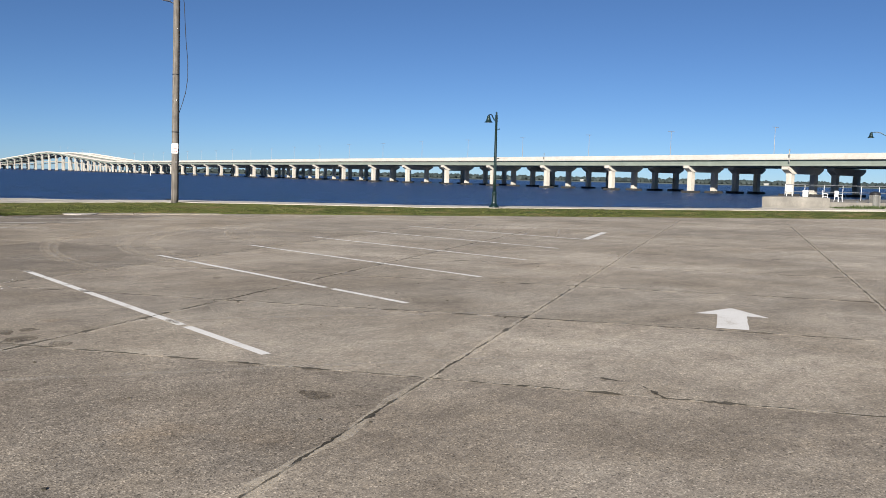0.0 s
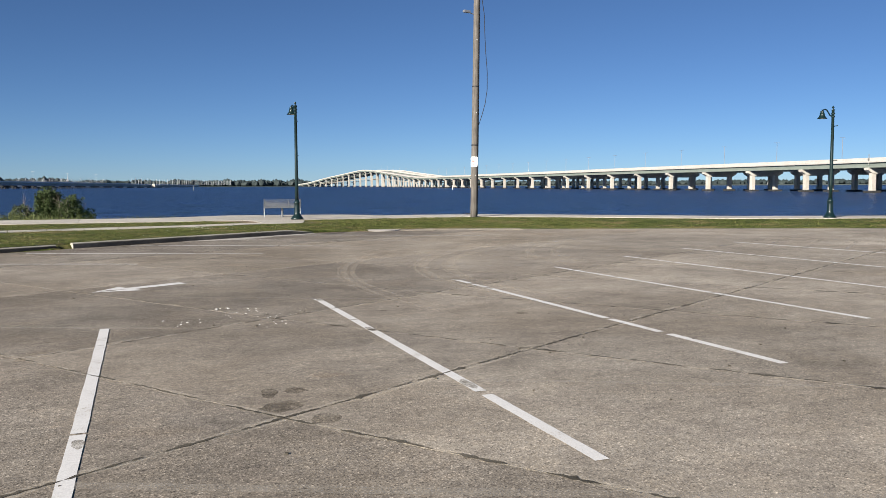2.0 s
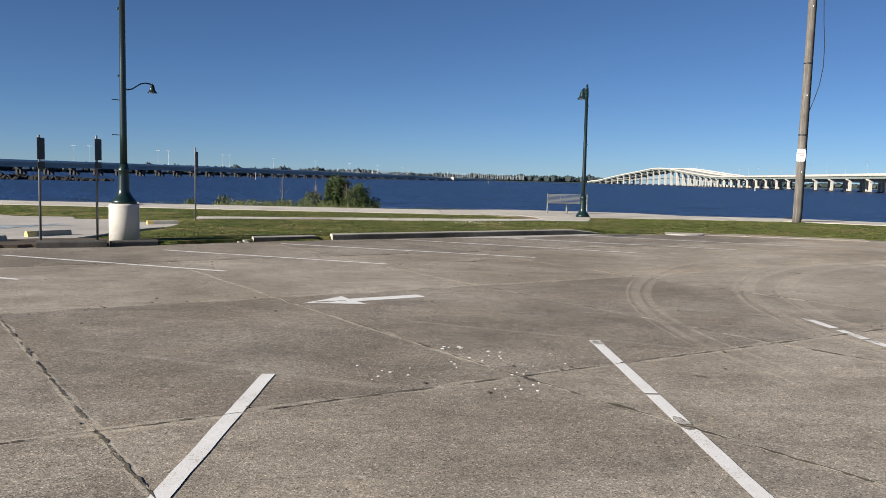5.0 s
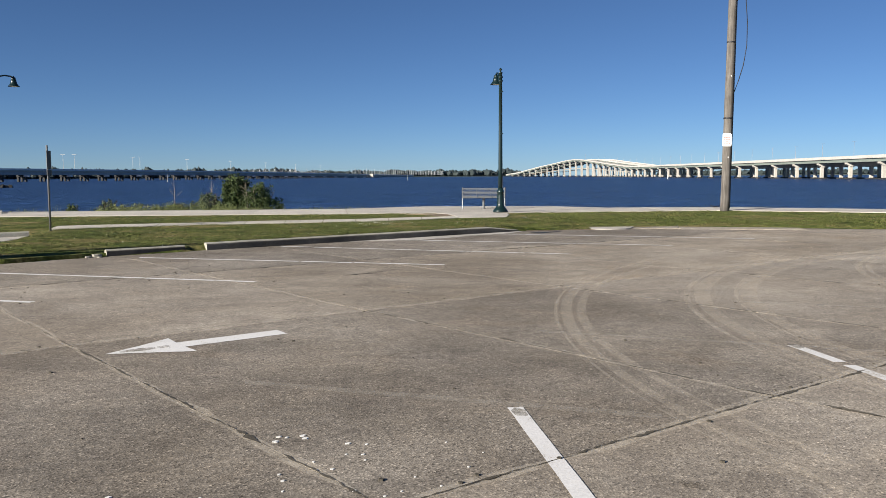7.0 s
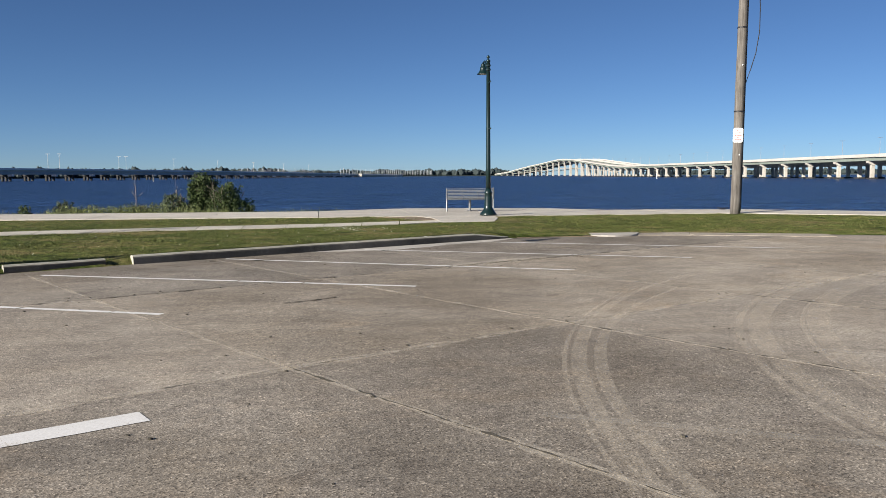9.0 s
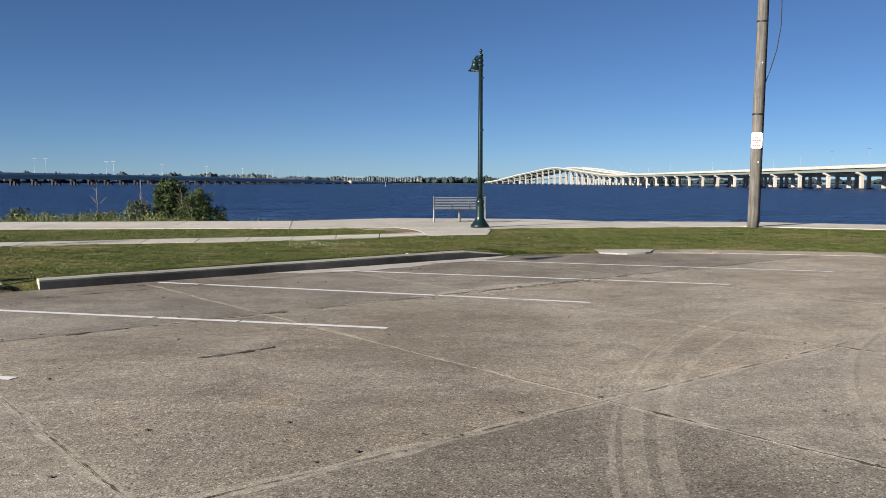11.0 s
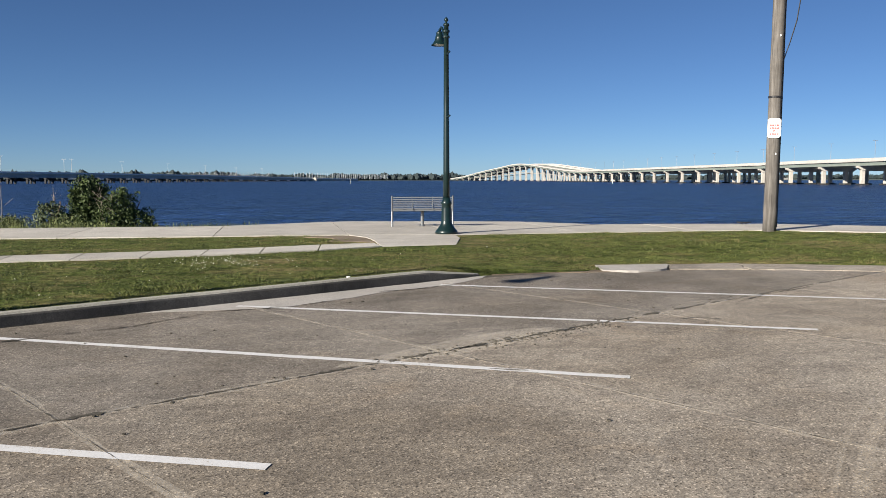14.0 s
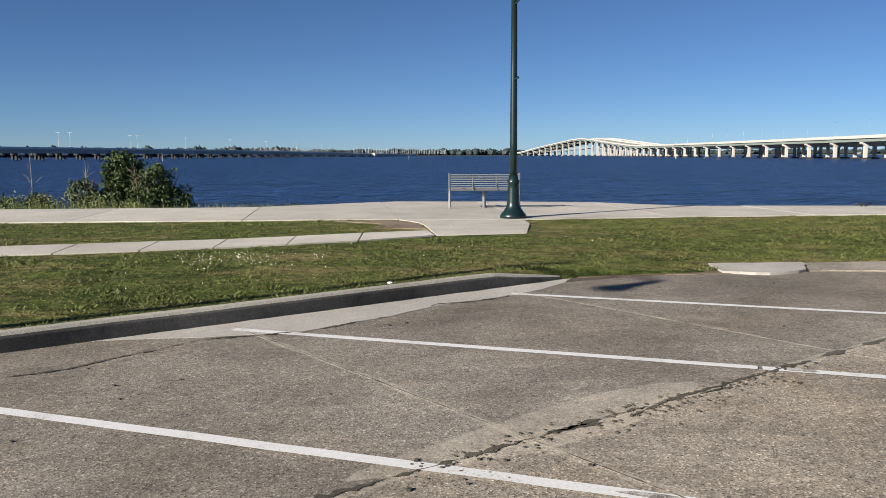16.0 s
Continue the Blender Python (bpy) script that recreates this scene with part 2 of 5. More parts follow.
M_GRASS = grass_ground()
M_BLADE = leaf_mat("grass_blades", (0.032, 0.050, 0.012), (0.175, 0.188, 0.055))
M_STRAW = leaf_mat("dry_grass_blades", (0.13, 0.11, 0.045), (0.24, 0.20, 0.09))
M_FLOWER = plain("white_clover_flower", (0.75, 0.76, 0.62), 0.7)
M_LEAF = leaf_mat("shrub_leaves", (0.020, 0.036, 0.012), (0.078, 0.108, 0.034))
M_LEAF_PALE = leaf_mat("greyish_shrub_leaves", (0.036, 0.052, 0.024), (0.10, 0.125, 0.06))
M_WEED = leaf_mat("shore_weeds", (0.06, 0.08, 0.025), (0.19, 0.21, 0.075))
M_FARTREE = leaf_mat("distant_tree_crowns", (0.026, 0.038, 0.040), (0.050, 0.066, 0.064))
M_WATER = water_mat()


# ---------------------------------------------------------------- mesh helpers
def part(name, bm, mat, parent=None, label="", smooth=False):
    me = bpy.data.meshes.new(name)
    bm.normal_update()
    bm.to_mesh(me)
    bm.free()
    me.materials.append(mat)
    if smooth:
        me.shade_smooth()
    ob = new(name, me)
    ob.parent = parent
    if label:
        ob["label"] = label
    return ob


def raw(name, verts, faces, mat, parent=None, smooth=False):
    me = bpy.data.meshes.new(name)
    me.from_pydata(verts, [], faces)
    me.materials.append(mat)
    if smooth:
        me.shade_smooth()
    ob = new(name, me)
    ob.parent = parent
    return ob


def thing(name, label, category, group="", at=None):
    ob = tagged(new(name), label, category, group)
    if at is not None:
        ob.matrix_world = at
    return ob


def box(bm, size, centre, turn=0.0, bevel=0.0):
    m = Matrix.Translation(centre) @ Matrix.Rotation(radians(turn), 4, "Z") @ Matrix.Diagonal((*size, 1))
    r = bmesh.ops.create_cube(bm, size=1.0, matrix=m)
    if bevel:
        edges = list({e for v in r["verts"] for e in v.link_edges})
        bmesh.ops.bevel(bm, geom=edges, offset=bevel, segments=2, affect="EDGES", profile=0.6)


def lathe(bm, profile, steps=20, centre=(0, 0, 0)):
    """Revolves (radius, height) pairs round the z axis."""
    c = Vector(centre)
    rings = []
    for r, z in profile:
        if r < 1e-4:
            rings.append([bm.verts.new(c + Vector((0, 0, z)))])
        else:
            rings.append([bm.verts.new(c + Vector((r * math.cos(2 * math.pi * i / steps), r * math.sin(2 * math.pi * i / steps), z))) for i in range(steps)])
    for a, b in zip(rings, rings[1:]):
        for i in range(steps):
            j = (i + 1) % steps
            if len(a) == 1 and len(b) == 1:
                continue
            if len(a) == 1:
                bm.faces.new((a[0], b[i], b[j]))
            elif len(b) == 1:
                bm.faces.new((a[i], a[j], b[0]))
            else:
                bm.faces.new((a[i], a[j], b[j], b[i]))
    for ring, flip in ((rings[0], True), (rings[-1], False)):
        if len(ring) > 1:
            bm.faces.new(list(reversed(ring)) if flip else ring)


def tube(bm, points, radius, steps=8):
    pts = [Vector(p) for p in points]
    radii = radius if isinstance(radius, (list, tuple)) else [radius] * len(pts)
    rings = []
    for i, p in enumerate(pts):
        d = (pts[min(i + 1, len(pts) - 1)] - pts[max(i - 1, 0)]).normalized()
        side = d.cross(Vector((0, 0, 1)) if abs(d.z) < 0.95 else Vector((0, 1, 0))).normalized()
        up = side.cross(d)
        rings.append([bm.verts.new(p + radii[i] * (math.cos(2 * math.pi * k / steps) * side + math.sin(2 * math.pi * k / steps) * up)) for k in range(steps)])
    for a, b in zip(rings, rings[1:]):
        for k in range(steps):
            j = (k + 1) % steps
            bm.faces.new((a[k], a[j], b[j], b[k]))
    bm.faces.new(list(reversed(rings[0])))
    bm.faces.new(rings[-1])


def prism(bm, outline, z0, z1, jitter=0.0, step=0.0, sides=True):
    """A plate with the given outline from z0 up to z1; its edges may be ragged. Paint has no sides."""
    pts = [Vector((p[0], p[1])) for p in outline]
    if step:
        fine = []
        for a, b in zip(pts, pts[1:] + pts[:1]):
            k = max(1, int((b - a).length / step))
            fine += [a.lerp(b, i / k) for i in range(k)]
        pts = fine
    out = []
    for p in pts:
        q = Vector((p.x, p.y))
        if jitter:
            q += jitter * Vector((noise.noise((p.x * 5, p.y * 5, 1.3)), noise.noise((p.x * 5, p.y * 5, 7.7))))
        out.append(q)
    top = [bm.verts.new((p.x, p.y, z1(p) if callable(z1) else z1)) for p in out]
    low = [bm.verts.new((p.x, p.y, z0)) for p in out] if sides else []
    area = sum(a.x * b.y - b.x * a.y for a, b in zip(out, out[1:] + out[:1]))
    if area < 0:
        top.reverse(), low.reverse()
    bm.faces.new(top)
    for i in range(len(low)):
        j = (i + 1) % len(top)
        bm.faces.new((top[i], low[i], low[j], top[j]))


# the lot's own axes: u along the kerb, v towards the water, from one crossing of the joints
AX = radians(30)
OX, OY = 4.37, 4.82


def uv(u, v):
    return Vector((OX + u * math.cos(AX) - v * math.sin(AX), OY + u * math.sin(AX) + v * math.cos(AX)))


def to_uv(x, y):
    dx, dy = x - OX, y - OY
    return dx * math.cos(AX) + dy * math.sin(AX), -dx * math.sin(AX) + dy * math.cos(AX)


def smooth(a, b, t):
    t = max(0.0, min(1.0, (t - a) / (b - a)))
    return t * t * (3 - 2 * t)


WATER = -1.8
# inner edge of the promenade, then its outer edge over the water
INNER = [(-60, 40.5), (-30, 40.0), (-14, 39.6), (-1.4, 38.9), (3.4, 38.6), (6.25, 38.5), (8.7, 38.0), (12.0, 38.1), (16.6, 38.0), (20.5, 35.6), (26.3, 30.6), (31.0, 28.9), (39.0, 25.6), (46.6, 22.6), (60.0, 17.6), (80.0, 10.0)]
OUTER = [(-60, 44.6), (-30, 44.1), (-14, 43.6), (-3.0, 43.1), (3.0, 42.85), (6.7, 44.85), (9.75, 44.25), (11.9, 43.5), (13.6, 41.6), (18.4, 40.6), (21.6, 38.3), (28.0, 32.9), (32.0, 31.2), (39.8, 28.0), (47.5, 25.0), (61.0, 20.0), (81.0, 12.4)]
# far edge of the lot
EDGE = [(-26.0, 11.6), (-5.7, 23.3), (-3.4, 24.55), (-1.85, 25.7), (-0.3, 26.6), (0.0, 26.93), (7.75, 31.45), (9.85, 31.5), (10.0, 32.15), (12.4, 32.15), (15.0, 31.2), (24.4, 26.9), (35.0, 22.2), (46.6, 17.1), (80.0, 2.5)]


# far edge of the neighbouring lot
SIDE = [(-60.0, 37.6), (-24.0, 37.6), (-11.3, 35.2), (-7.5, 33.6), (-4.9, 32.2), (-4.5, 29.9)]


def line_y(line, x):
    return float(np.interp(x, [p[0] for p in line], [p[1] for p in line]))


def ground_z(x, y):
    """Height of the lawn: from the lot's edge up to the promenade."""
    d0, d1 = y - line_y(EDGE, x), line_y(INNER, x) - y
    k = smooth(0.0, 4.0, d0)
    rim = 0.125 if -0.2 < x < 7.4 else (0.02 + 0.105 * smooth(9.5, 7.0, x) if x >= 7.4 else 0.06)
    z = rim + (0.19 - rim) * k
    low = smooth(-4.1, -4.9, x) * smooth(0.3, -0.6, y - line_y(SIDE, x))
    z += (0.02 - z) * low
    return z + 0.018 * noise.noise((x * 0.7, y * 0.7, 0.0)) * smooth(0.2, 1.0, d0) * smooth(0.0, 0.6, d1)


# ---------------------------------------------------------------- ground, water, promenade
def lawn():
    """Turf between the lot and the promenade, and on to both sides."""
    xs = [-60 + 3 * i for i in range(16)] + [-12 + 0.4 * i for i in range(76)] + [19 + 2.0 * i for i in range(31)]
    verts, faces, rows = [], [], 14
    for x in xs:
        y0, y1 = line_y(EDGE, x) - 0.02, line_y(INNER, x) + 0.05
        for j in range(rows + 1):
            y = y0 if j == 0 else y0 + 0.15 + (y1 - y0 - 0.15) * (j - 1) / (rows - 1)
            verts.append((x, y, ground_z(x, y) - (0.14 if j == 0 else 0)))
    for i in range(len(xs) - 1):
        for j in range(rows):
            a = i * (rows + 1) + j
            faces.append((a, a + rows + 1, a + rows + 2, a + 1))
    tagged(raw("lawn", verts, faces, M_GRASS, None, True), "mown green lawn with dry patches", "grass", "", "structure")


lawn()
# one sheet of land under everything, from far behind the viewer to the sea wall
bm = bmesh.new()
prism(bm, [(-600, -900), (900, -900), (900, -290), (81, 11.5)] + [(p[0], p[1] - 0.35) for p in reversed(OUTER)] + [(-600, 60)], -3.0, -0.0016)
tagged(part("ground", bm, M_JOINT), "dirt bed under the concrete slabs", "ground", "", "structure")
bm = bmesh.new()
bmesh.ops.create_grid(bm, x_segments=1, y_segments=1, size=4500, matrix=Matrix.Translation((0, 0, WATER)))
tagged(part("water", bm, M_WATER), "dark blue choppy bay water", "water", "", "structure")

# promenade along the water: slabs laid end to end
promenade = tagged(new("pavement_promenade"), "pale concrete promenade beside the water", "pavement", "", "structure")
marks = [-60, -45, -30, -22, -14, -10, -7.0, -3.9, -0.2, 3.2, 6.3, 8.9, 11.9, 15.0, 18.2, 21.4, 24.6, 27.8, 31.0, 34.5, 38, 42, 46.6, 52, 58, 64, 72, 80]
for a, b in zip(marks, marks[1:]):
    inner = [(a, line_y(INNER, a))] + [p for p in INNER if a < p[0] < b] + [(b, line_y(INNER, b))]
    outer = [(a, line_y(OUTER, a))] + [p for p in OUTER if a < p[0] < b] + [(b, line_y(OUTER, b))]
    g = 0.012
    inner[0], inner[-1] = (a + g, inner[0][1]), (b - g, inner[-1][1])
    outer[0], outer[-1] = (a + g, outer[0][1]), (b - g, outer[-1][1])
    bm = bmesh.new()
    prism(bm, inner + outer[::-1], 0.02, 0.215 if a < 5.5 or a > 12 else 0.21)
    part("slab", bm, M_WALK, promenade)
bm = bmesh.new()
prism(bm, [(p[0], p[1] - 0.4) for p in OUTER] + [(p[0], p[1] + 0.02) for p in reversed(OUTER)], -4.0, 0.19)
tagged(part("sea_wall", bm, M_KERB), "stained concrete sea wall", "wall", "", "structure")

# narrow footpath across the lawn, and the fan of concrete that joins it to the promenade
footpath = tagged(new("pavement_footpath"), "narrow pale concrete footpath across the lawn", "pavement", "", "structure")
NEAR = [(-7.5, 30.9), (-5.6, 31.5), (-4.0, 32.05), (-2.5, 32.5), (-0.9, 32.95), (0.52, 33.25), (1.78, 33.33), (2.9, 33.55), (4.05, 33.85), (5.28, 34.27), (6.62, 34.93)]
FAR = [(-7.9, 32.0), (-6.0, 32.6), (-4.35, 33.15), (-2.8, 33.6), (-1.2, 34.0), (0.15, 34.3), (1.55, 34.5), (2.75, 34.75), (4.0, 35.05), (5.33, 35.45), (6.6, 35.9)]
JOINTS = [-4.6, -3.3, -2.1, -0.95, 0.2, 1.3, 2.38, 3.33, 4.33, 5.37, 6.62]
near_cut = [(x, line_y(NEAR, x)) for x in JOINTS]
far_cut = [(min(x + 0.1 - 0.03 * (5 - x), 6.6), line_y(FAR, min(x + 0.1 - 0.03 * (5 - x), 6.6))) for x in JOINTS]
for (a, b), (c, d) in zip(zip(near_cut, near_cut[1:]), zip(far_cut, far_cut[1:])):
    a, b, c, d = (Vector(q) for q in (a, b, c, d))
    bm = bmesh.new()
    prism(bm, [a.lerp(b, 0.012), a.lerp(b, 0.988), c.lerp(d, 0.988), c.lerp(d, 0.012)], 0.02, lambda p: ground_z(p.x, p.y) + 0.022)
    part("slab", bm, M_WALK, footpath)
for outline in ([(6.64, 34.95), (8.15, 35.12), (8.62, 36.9), (6.68, 36.75)], [(6.68, 36.77), (8.63, 36.92), (8.75, 38.0), (6.3, 38.45), (6.62, 37.6)]):
    bm = bmesh.new()
    prism(bm, outline, 0.02, 0.205)
    part("slab", bm, M_WALK, footpath)
bm = bmesh.new()
prism(bm, [(5.0, 38.3), (6.28, 38.42), (6.6, 37.6), (6.66, 36.3), (5.7, 36.6), (5.9, 37.6)], 0.05, 0.196, 0.12, 0.15)
tagged(part("bare_patch", bm, M_DIRT), "worn bare soil beside the footpath", "soil", "", "structure")

# kerbs
def kerb(name, a, b, width, height, taper=0.0, top=None, base=-0.03):
    a, b = Vector(a), Vector(b)
    d = (b - a).normalized()
    side = Vector((-d.y, d.x))
    bm = bmesh.new()
    length = (b - a).length
    rings, steps = [], max(2, int(length / 0.5))
    for i in range(steps + 1):
        s = length * i / steps
        h = height * (1 - 0.75 * smooth(length - taper, length, s)) if taper else height
        p = a + d * s + side * (0.012 * noise.noise((s * 0.9, a.x, 0)))
        h += 0.006 * noise.noise((s * 1.7, a.y, 3))
        prof = [(0.0, base), (0.008, h * 0.72), (0.02, h - 0.022), (0.042, h), (width - 0.03, h + 0.004), (width, h - 0.03), (width, base)]
        rings.append([bm.verts.new((p.x + side.x * o, p.y + side.y * o, z)) for o, z in prof])
    for r, q in zip(rings, rings[1:]):
        for k in range(len(r)):
            j = (k + 1) % len(r)
            bm.faces.new((r[k], q[k], q[j], r[j]))
    bm.faces.new(rings[0])
    bm.faces.new(list(reversed(rings[-1])))
    bmesh.ops.recalc_face_normals(bm, faces=bm.faces)
    ob = part(name, bm, top or M_KERB)
    # the face towards the lot gets a second, darker concrete
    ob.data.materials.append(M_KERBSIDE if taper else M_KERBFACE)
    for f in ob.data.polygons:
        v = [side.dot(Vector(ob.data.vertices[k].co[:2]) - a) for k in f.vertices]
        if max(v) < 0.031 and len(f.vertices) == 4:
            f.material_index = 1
    return tagged(ob, "weathered grey concrete kerb beside the lawn", "kerb", "", "structure")


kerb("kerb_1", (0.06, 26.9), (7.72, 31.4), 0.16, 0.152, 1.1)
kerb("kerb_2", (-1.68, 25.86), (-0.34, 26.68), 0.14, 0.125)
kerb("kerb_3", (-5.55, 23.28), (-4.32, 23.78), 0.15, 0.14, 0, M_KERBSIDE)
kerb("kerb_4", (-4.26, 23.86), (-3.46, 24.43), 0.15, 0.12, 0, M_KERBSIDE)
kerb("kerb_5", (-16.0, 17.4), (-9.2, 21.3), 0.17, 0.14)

# gutter strip at the foot of the long kerb
bm = bmesh.new()
prism(bm, [uv(11.2, 21.1), uv(11.6, 20.85), uv(12.3, 20.58), uv(13.2, 20.68), uv(14.0, 20.86), uv(15.0, 20.82), uv(16.0, 21.1), uv(16.3, 21.3), uv(10.8, 21.3)], -0.02, 0.0033, 0.03, 0.15)
tagged(part("gutter", bm, M_GUTTER), "smooth grey concrete gutter at the kerb", "pavement", "", "structure")

# second lot beyond the sign posts
bm = bmesh.new()
prism(bm, [(-5.6, 25.0), (-5.3, 28.6), (-4.7, 30.4), (-4.9, 32.2), (-7.5, 33.6), (-11.3, 35.2), (-24, 37.6), (-40, 37.5), (-40, 14), (-14, 19.5), (-7.4, 23.05)], -0.02, 0.062, 0.1, 0.6)
tagged(part("pavement_side_lot", bm, M_GUTTER), "pale concrete of the neighbouring car park", "pavement", "", "structure")
bm = bmesh.new()
prism(bm, [(-9.0, 21.3), (-7.2, 22.4), (-5.7, 23.42), (-4.3, 24.0), (-4.3, 24.9), (-5.2, 25.4), (-6.3, 24.9), (-9.0, 23.2)], -0.02, 0.066, 0.1, 0.25)
tagged(part("soil_strip", bm, M_SOIL), "bare dark soil behind the low kerb", "soil", "", "structure")
bm = bmesh.new()
prism(bm, [(-4.3, 24.05), (-3.4, 24.62), (-1.85, 25.75), (-2.6, 26.0), (-4.3, 25.4)], -0.02, 0.08, 0.1, 0.25)
tagged(part("turf_strip", bm, M_GRASS), "thin grass on soil behind the low kerb", "grass", "", "structure")
# crumbled end of a lost kerb
for k, (x, y, r, hh) in enumerate(((-1.84, 25.72, 0.12, 0.06), (-1.97, 25.62, 0.08, 0.035), (-1.76, 25.64, 0.05, 0.02))):
    bm = bmesh.new()
    prism(bm, [(x + r * (0.75 + 0.25 * math.sin(3 * a + k)) * math.cos(a), y + 0.7 * r * math.sin(a)) for a in (0.2, 1.1, 1.9, 2.8, 3.7, 4.6, 5.5)], -0.01, hh)
    tagged(part("kerb_fragment", bm, M_KERB), "pale broken lump of kerb concrete", "rubble", "kerb fragments")

bm = bmesh.new()
prism(bm, [(7.9, 31.5), (9.0, 31.55), (9.85, 31.5), (9.9, 32.0), (9.1, 31.95), (8.2, 31.75)], -0.02, 0.012, 0.14, 0.12)
tagged(part("soil_patch", bm, M_DIRT), "bare brown soil at the end of the kerb", "soil", "", "structure")

# broken concrete apron past the end of the kerb
apron = tagged(new("pavement_apron"), "broken concrete apron at the edge of the lawn", "pavement", "", "structure")
for outline, z in (([(9.8, 31.55), (10.35, 31.3), (10.95, 31.55), (11.3, 32.2), (9.95, 32.3)], 0.035), ([(11.0, 31.55), (12.3, 31.35), (12.6, 32.2), (11.35, 32.22)], 0.02), ([(12.35, 31.3), (15.4, 30.2), (15.7, 31.0), (12.65, 32.25)], 0.012)):
    bm = bmesh.new()
    prism(bm, outline, -0.03, z, 0.07, 0.18)
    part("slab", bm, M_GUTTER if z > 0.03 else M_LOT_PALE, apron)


# ---------------------------------------------------------------- markings on the lot
def stripe(name, a, b, width, mat, breaks=(), z=0.0048):
    """A painted stripe with gaps, given as shares of its length."""
    a, b = Vector(a), Vector(b)
    d = (b - a).normalized()
    side = Vector((-d.y, d.x)) * width / 2
    cuts = [0.0] + [c for g in breaks for c in g] + [1.0]
    bm = bmesh.new()
    for s, e in zip(cuts[::2], cuts[1::2]):
        p, q = a.lerp(b, s), a.lerp(b, e)
        prism(bm, [p - side, q - side, q + side, p + side], z - 0.006, z, 0.006, 0.2, False)
    return tagged(part(name, bm, mat), "worn white painted parking line on concrete", "marking", "parking lines", "structure")


BAYS = [
    ((0.88, 12.74), (0.60, 4.9), ((0.57, 0.575),)),
    ((3.82, 14.32), (3.74, 6.43), ((0.26, 0.265), (0.36, 0.368), (0.765, 0.78))),
    ((6.70, 15.92), (6.85, 8.16), ((0.09, 0.105), (0.17, 0.178), (0.62, 0.63), (0.76, 0.78))),
    ((9.46, 17.2), (9.80, 9.79), ((0.15, 0.16), (0.28, 0.29), (0.62, 0.625))),
    ((12.23, 18.8), (12.74, 11.42), ((0.12, 0.13), (0.22, 0.235), (0.5, 0.505))),
    ((15.03, 20.2), (15.65, 13.03), ((0.2, 0.21), (0.34, 0.35))),
]
for s, e, gaps in BAYS:
    stripe("parking_line", s, e, 0.105, M_WHITEPAINT, gaps)
# hatched bay
H0, H1, H2, H3 = Vector((17.9, 21.6)), Vector((18.78, 14.72)), Vector((22.0, 16.5)), Vector((21.0, 23.0))
stripe("hatch_line", H0, H1, 0.13, M_WHITEPAINT)
stripe("hatch_line", H1, H2, 0.2, M_WHITEPAINT)
stripe("hatch_line", H2, H3, 0.13, M_FADED)
for k in range(5):
    f = 0.14 + 0.17 * k
    stripe("hatch_line", H1.lerp(H0, f), H2.lerp(H3, min(1, f + 0.12)), 0.11, M_FADED, (), 0.0042)
# bays along the kerb
KERB_BAYS = [
    ((-8.0, 20.2), (-3.6, 18.3), ()),
    ((-5.5, 21.75), (-1.02, 19.79), ()),
    ((-3.05, 23.37), (1.52, 21.36), ((0.62, 0.63), (0.87, 0.875))),
    ((-1.0, 25.5), (4.54, 23.16), ((0.55, 0.557), (0.72, 0.725))),
    ((1.53, 27.58), (7.23, 24.64), ()),
    ((4.14, 28.97), (9.90, 26.14), ((0.66, 0.665),)),
    ((6.9, 30.43), (12.55, 27.6), ()),
]
for s, e, gaps in KERB_BAYS:
    stripe("parking_line", s, e, 0.10, M_WHITEPAINT, gaps)
# old lines, nearly worn away
for a, b in (((4.63, 16.93), (8.6, 14.9)), ((7.42, 18.43), (11.2, 16.5)), ((1.94, 15.31), (4.69, 13.98)), ((0.6, 7.25), (5.47, 5.0)), ((10.2, 19.9), (14.0, 18.0)), ((3.85, 8.66), (7.71, 6.73)), ((-0.9, 13.6), (1.84, 12.37))):
    stripe("faded_line", a, b, 0.11, M_FADED, (), 0.0039)


def arrow(tail, tip, shaft, head, barb, mat=None):
    tail, tip = Vector(tail), Vector(tip)
    d = (tip - tail).normalized()
    n = Vector((-d.y, d.x))
    neck = tip - d * barb
    bm = bmesh.new()
    prism(bm, [tail - n * shaft / 2, neck - n * shaft / 2, neck - d * 0.02 - n * head / 2, tip, neck - d * 0.02 + n * head / 2, neck + n * shaft / 2, tail + n * shaft / 2], -0.002, 0.0045, 0.01, 0.12, False)
    tagged(part("lane_arrow", bm, mat or M_WHITEPAINT), "white painted direction arrow on concrete", "marking", "lane arrows", "structure")


arrow((8.77, 4.52), (10.27, 5.38), 0.36, 0.9, 0.66)
arrow((2.14, 17.3), (0.68, 16.48), 0.24, 0.74, 0.66)


def blot(name, mat, centre, rx, ry, turn, label, seed=0, z=0.0032):
    bm = bmesh.new()
    pts = []
    for k in range(26):
        a = 2 * math.pi * k / 26
        r = 1 + 0.35 * noise.noise((math.cos(a) * 1.7, math.sin(a) * 1.7, seed * 3.1))
        p = Matrix.Rotation(radians(turn), 2) @ Vector((rx * r * math.cos(a), ry * r * math.sin(a)))
        pts.append(Vector(centre) + p)
    prism(bm, pts, 0.001, z, 0.0, 0.0, False)
    ob = part(name, bm, mat)
    ob.visible_shadow = False
    return tagged(ob, label, "stain", "", "structure")


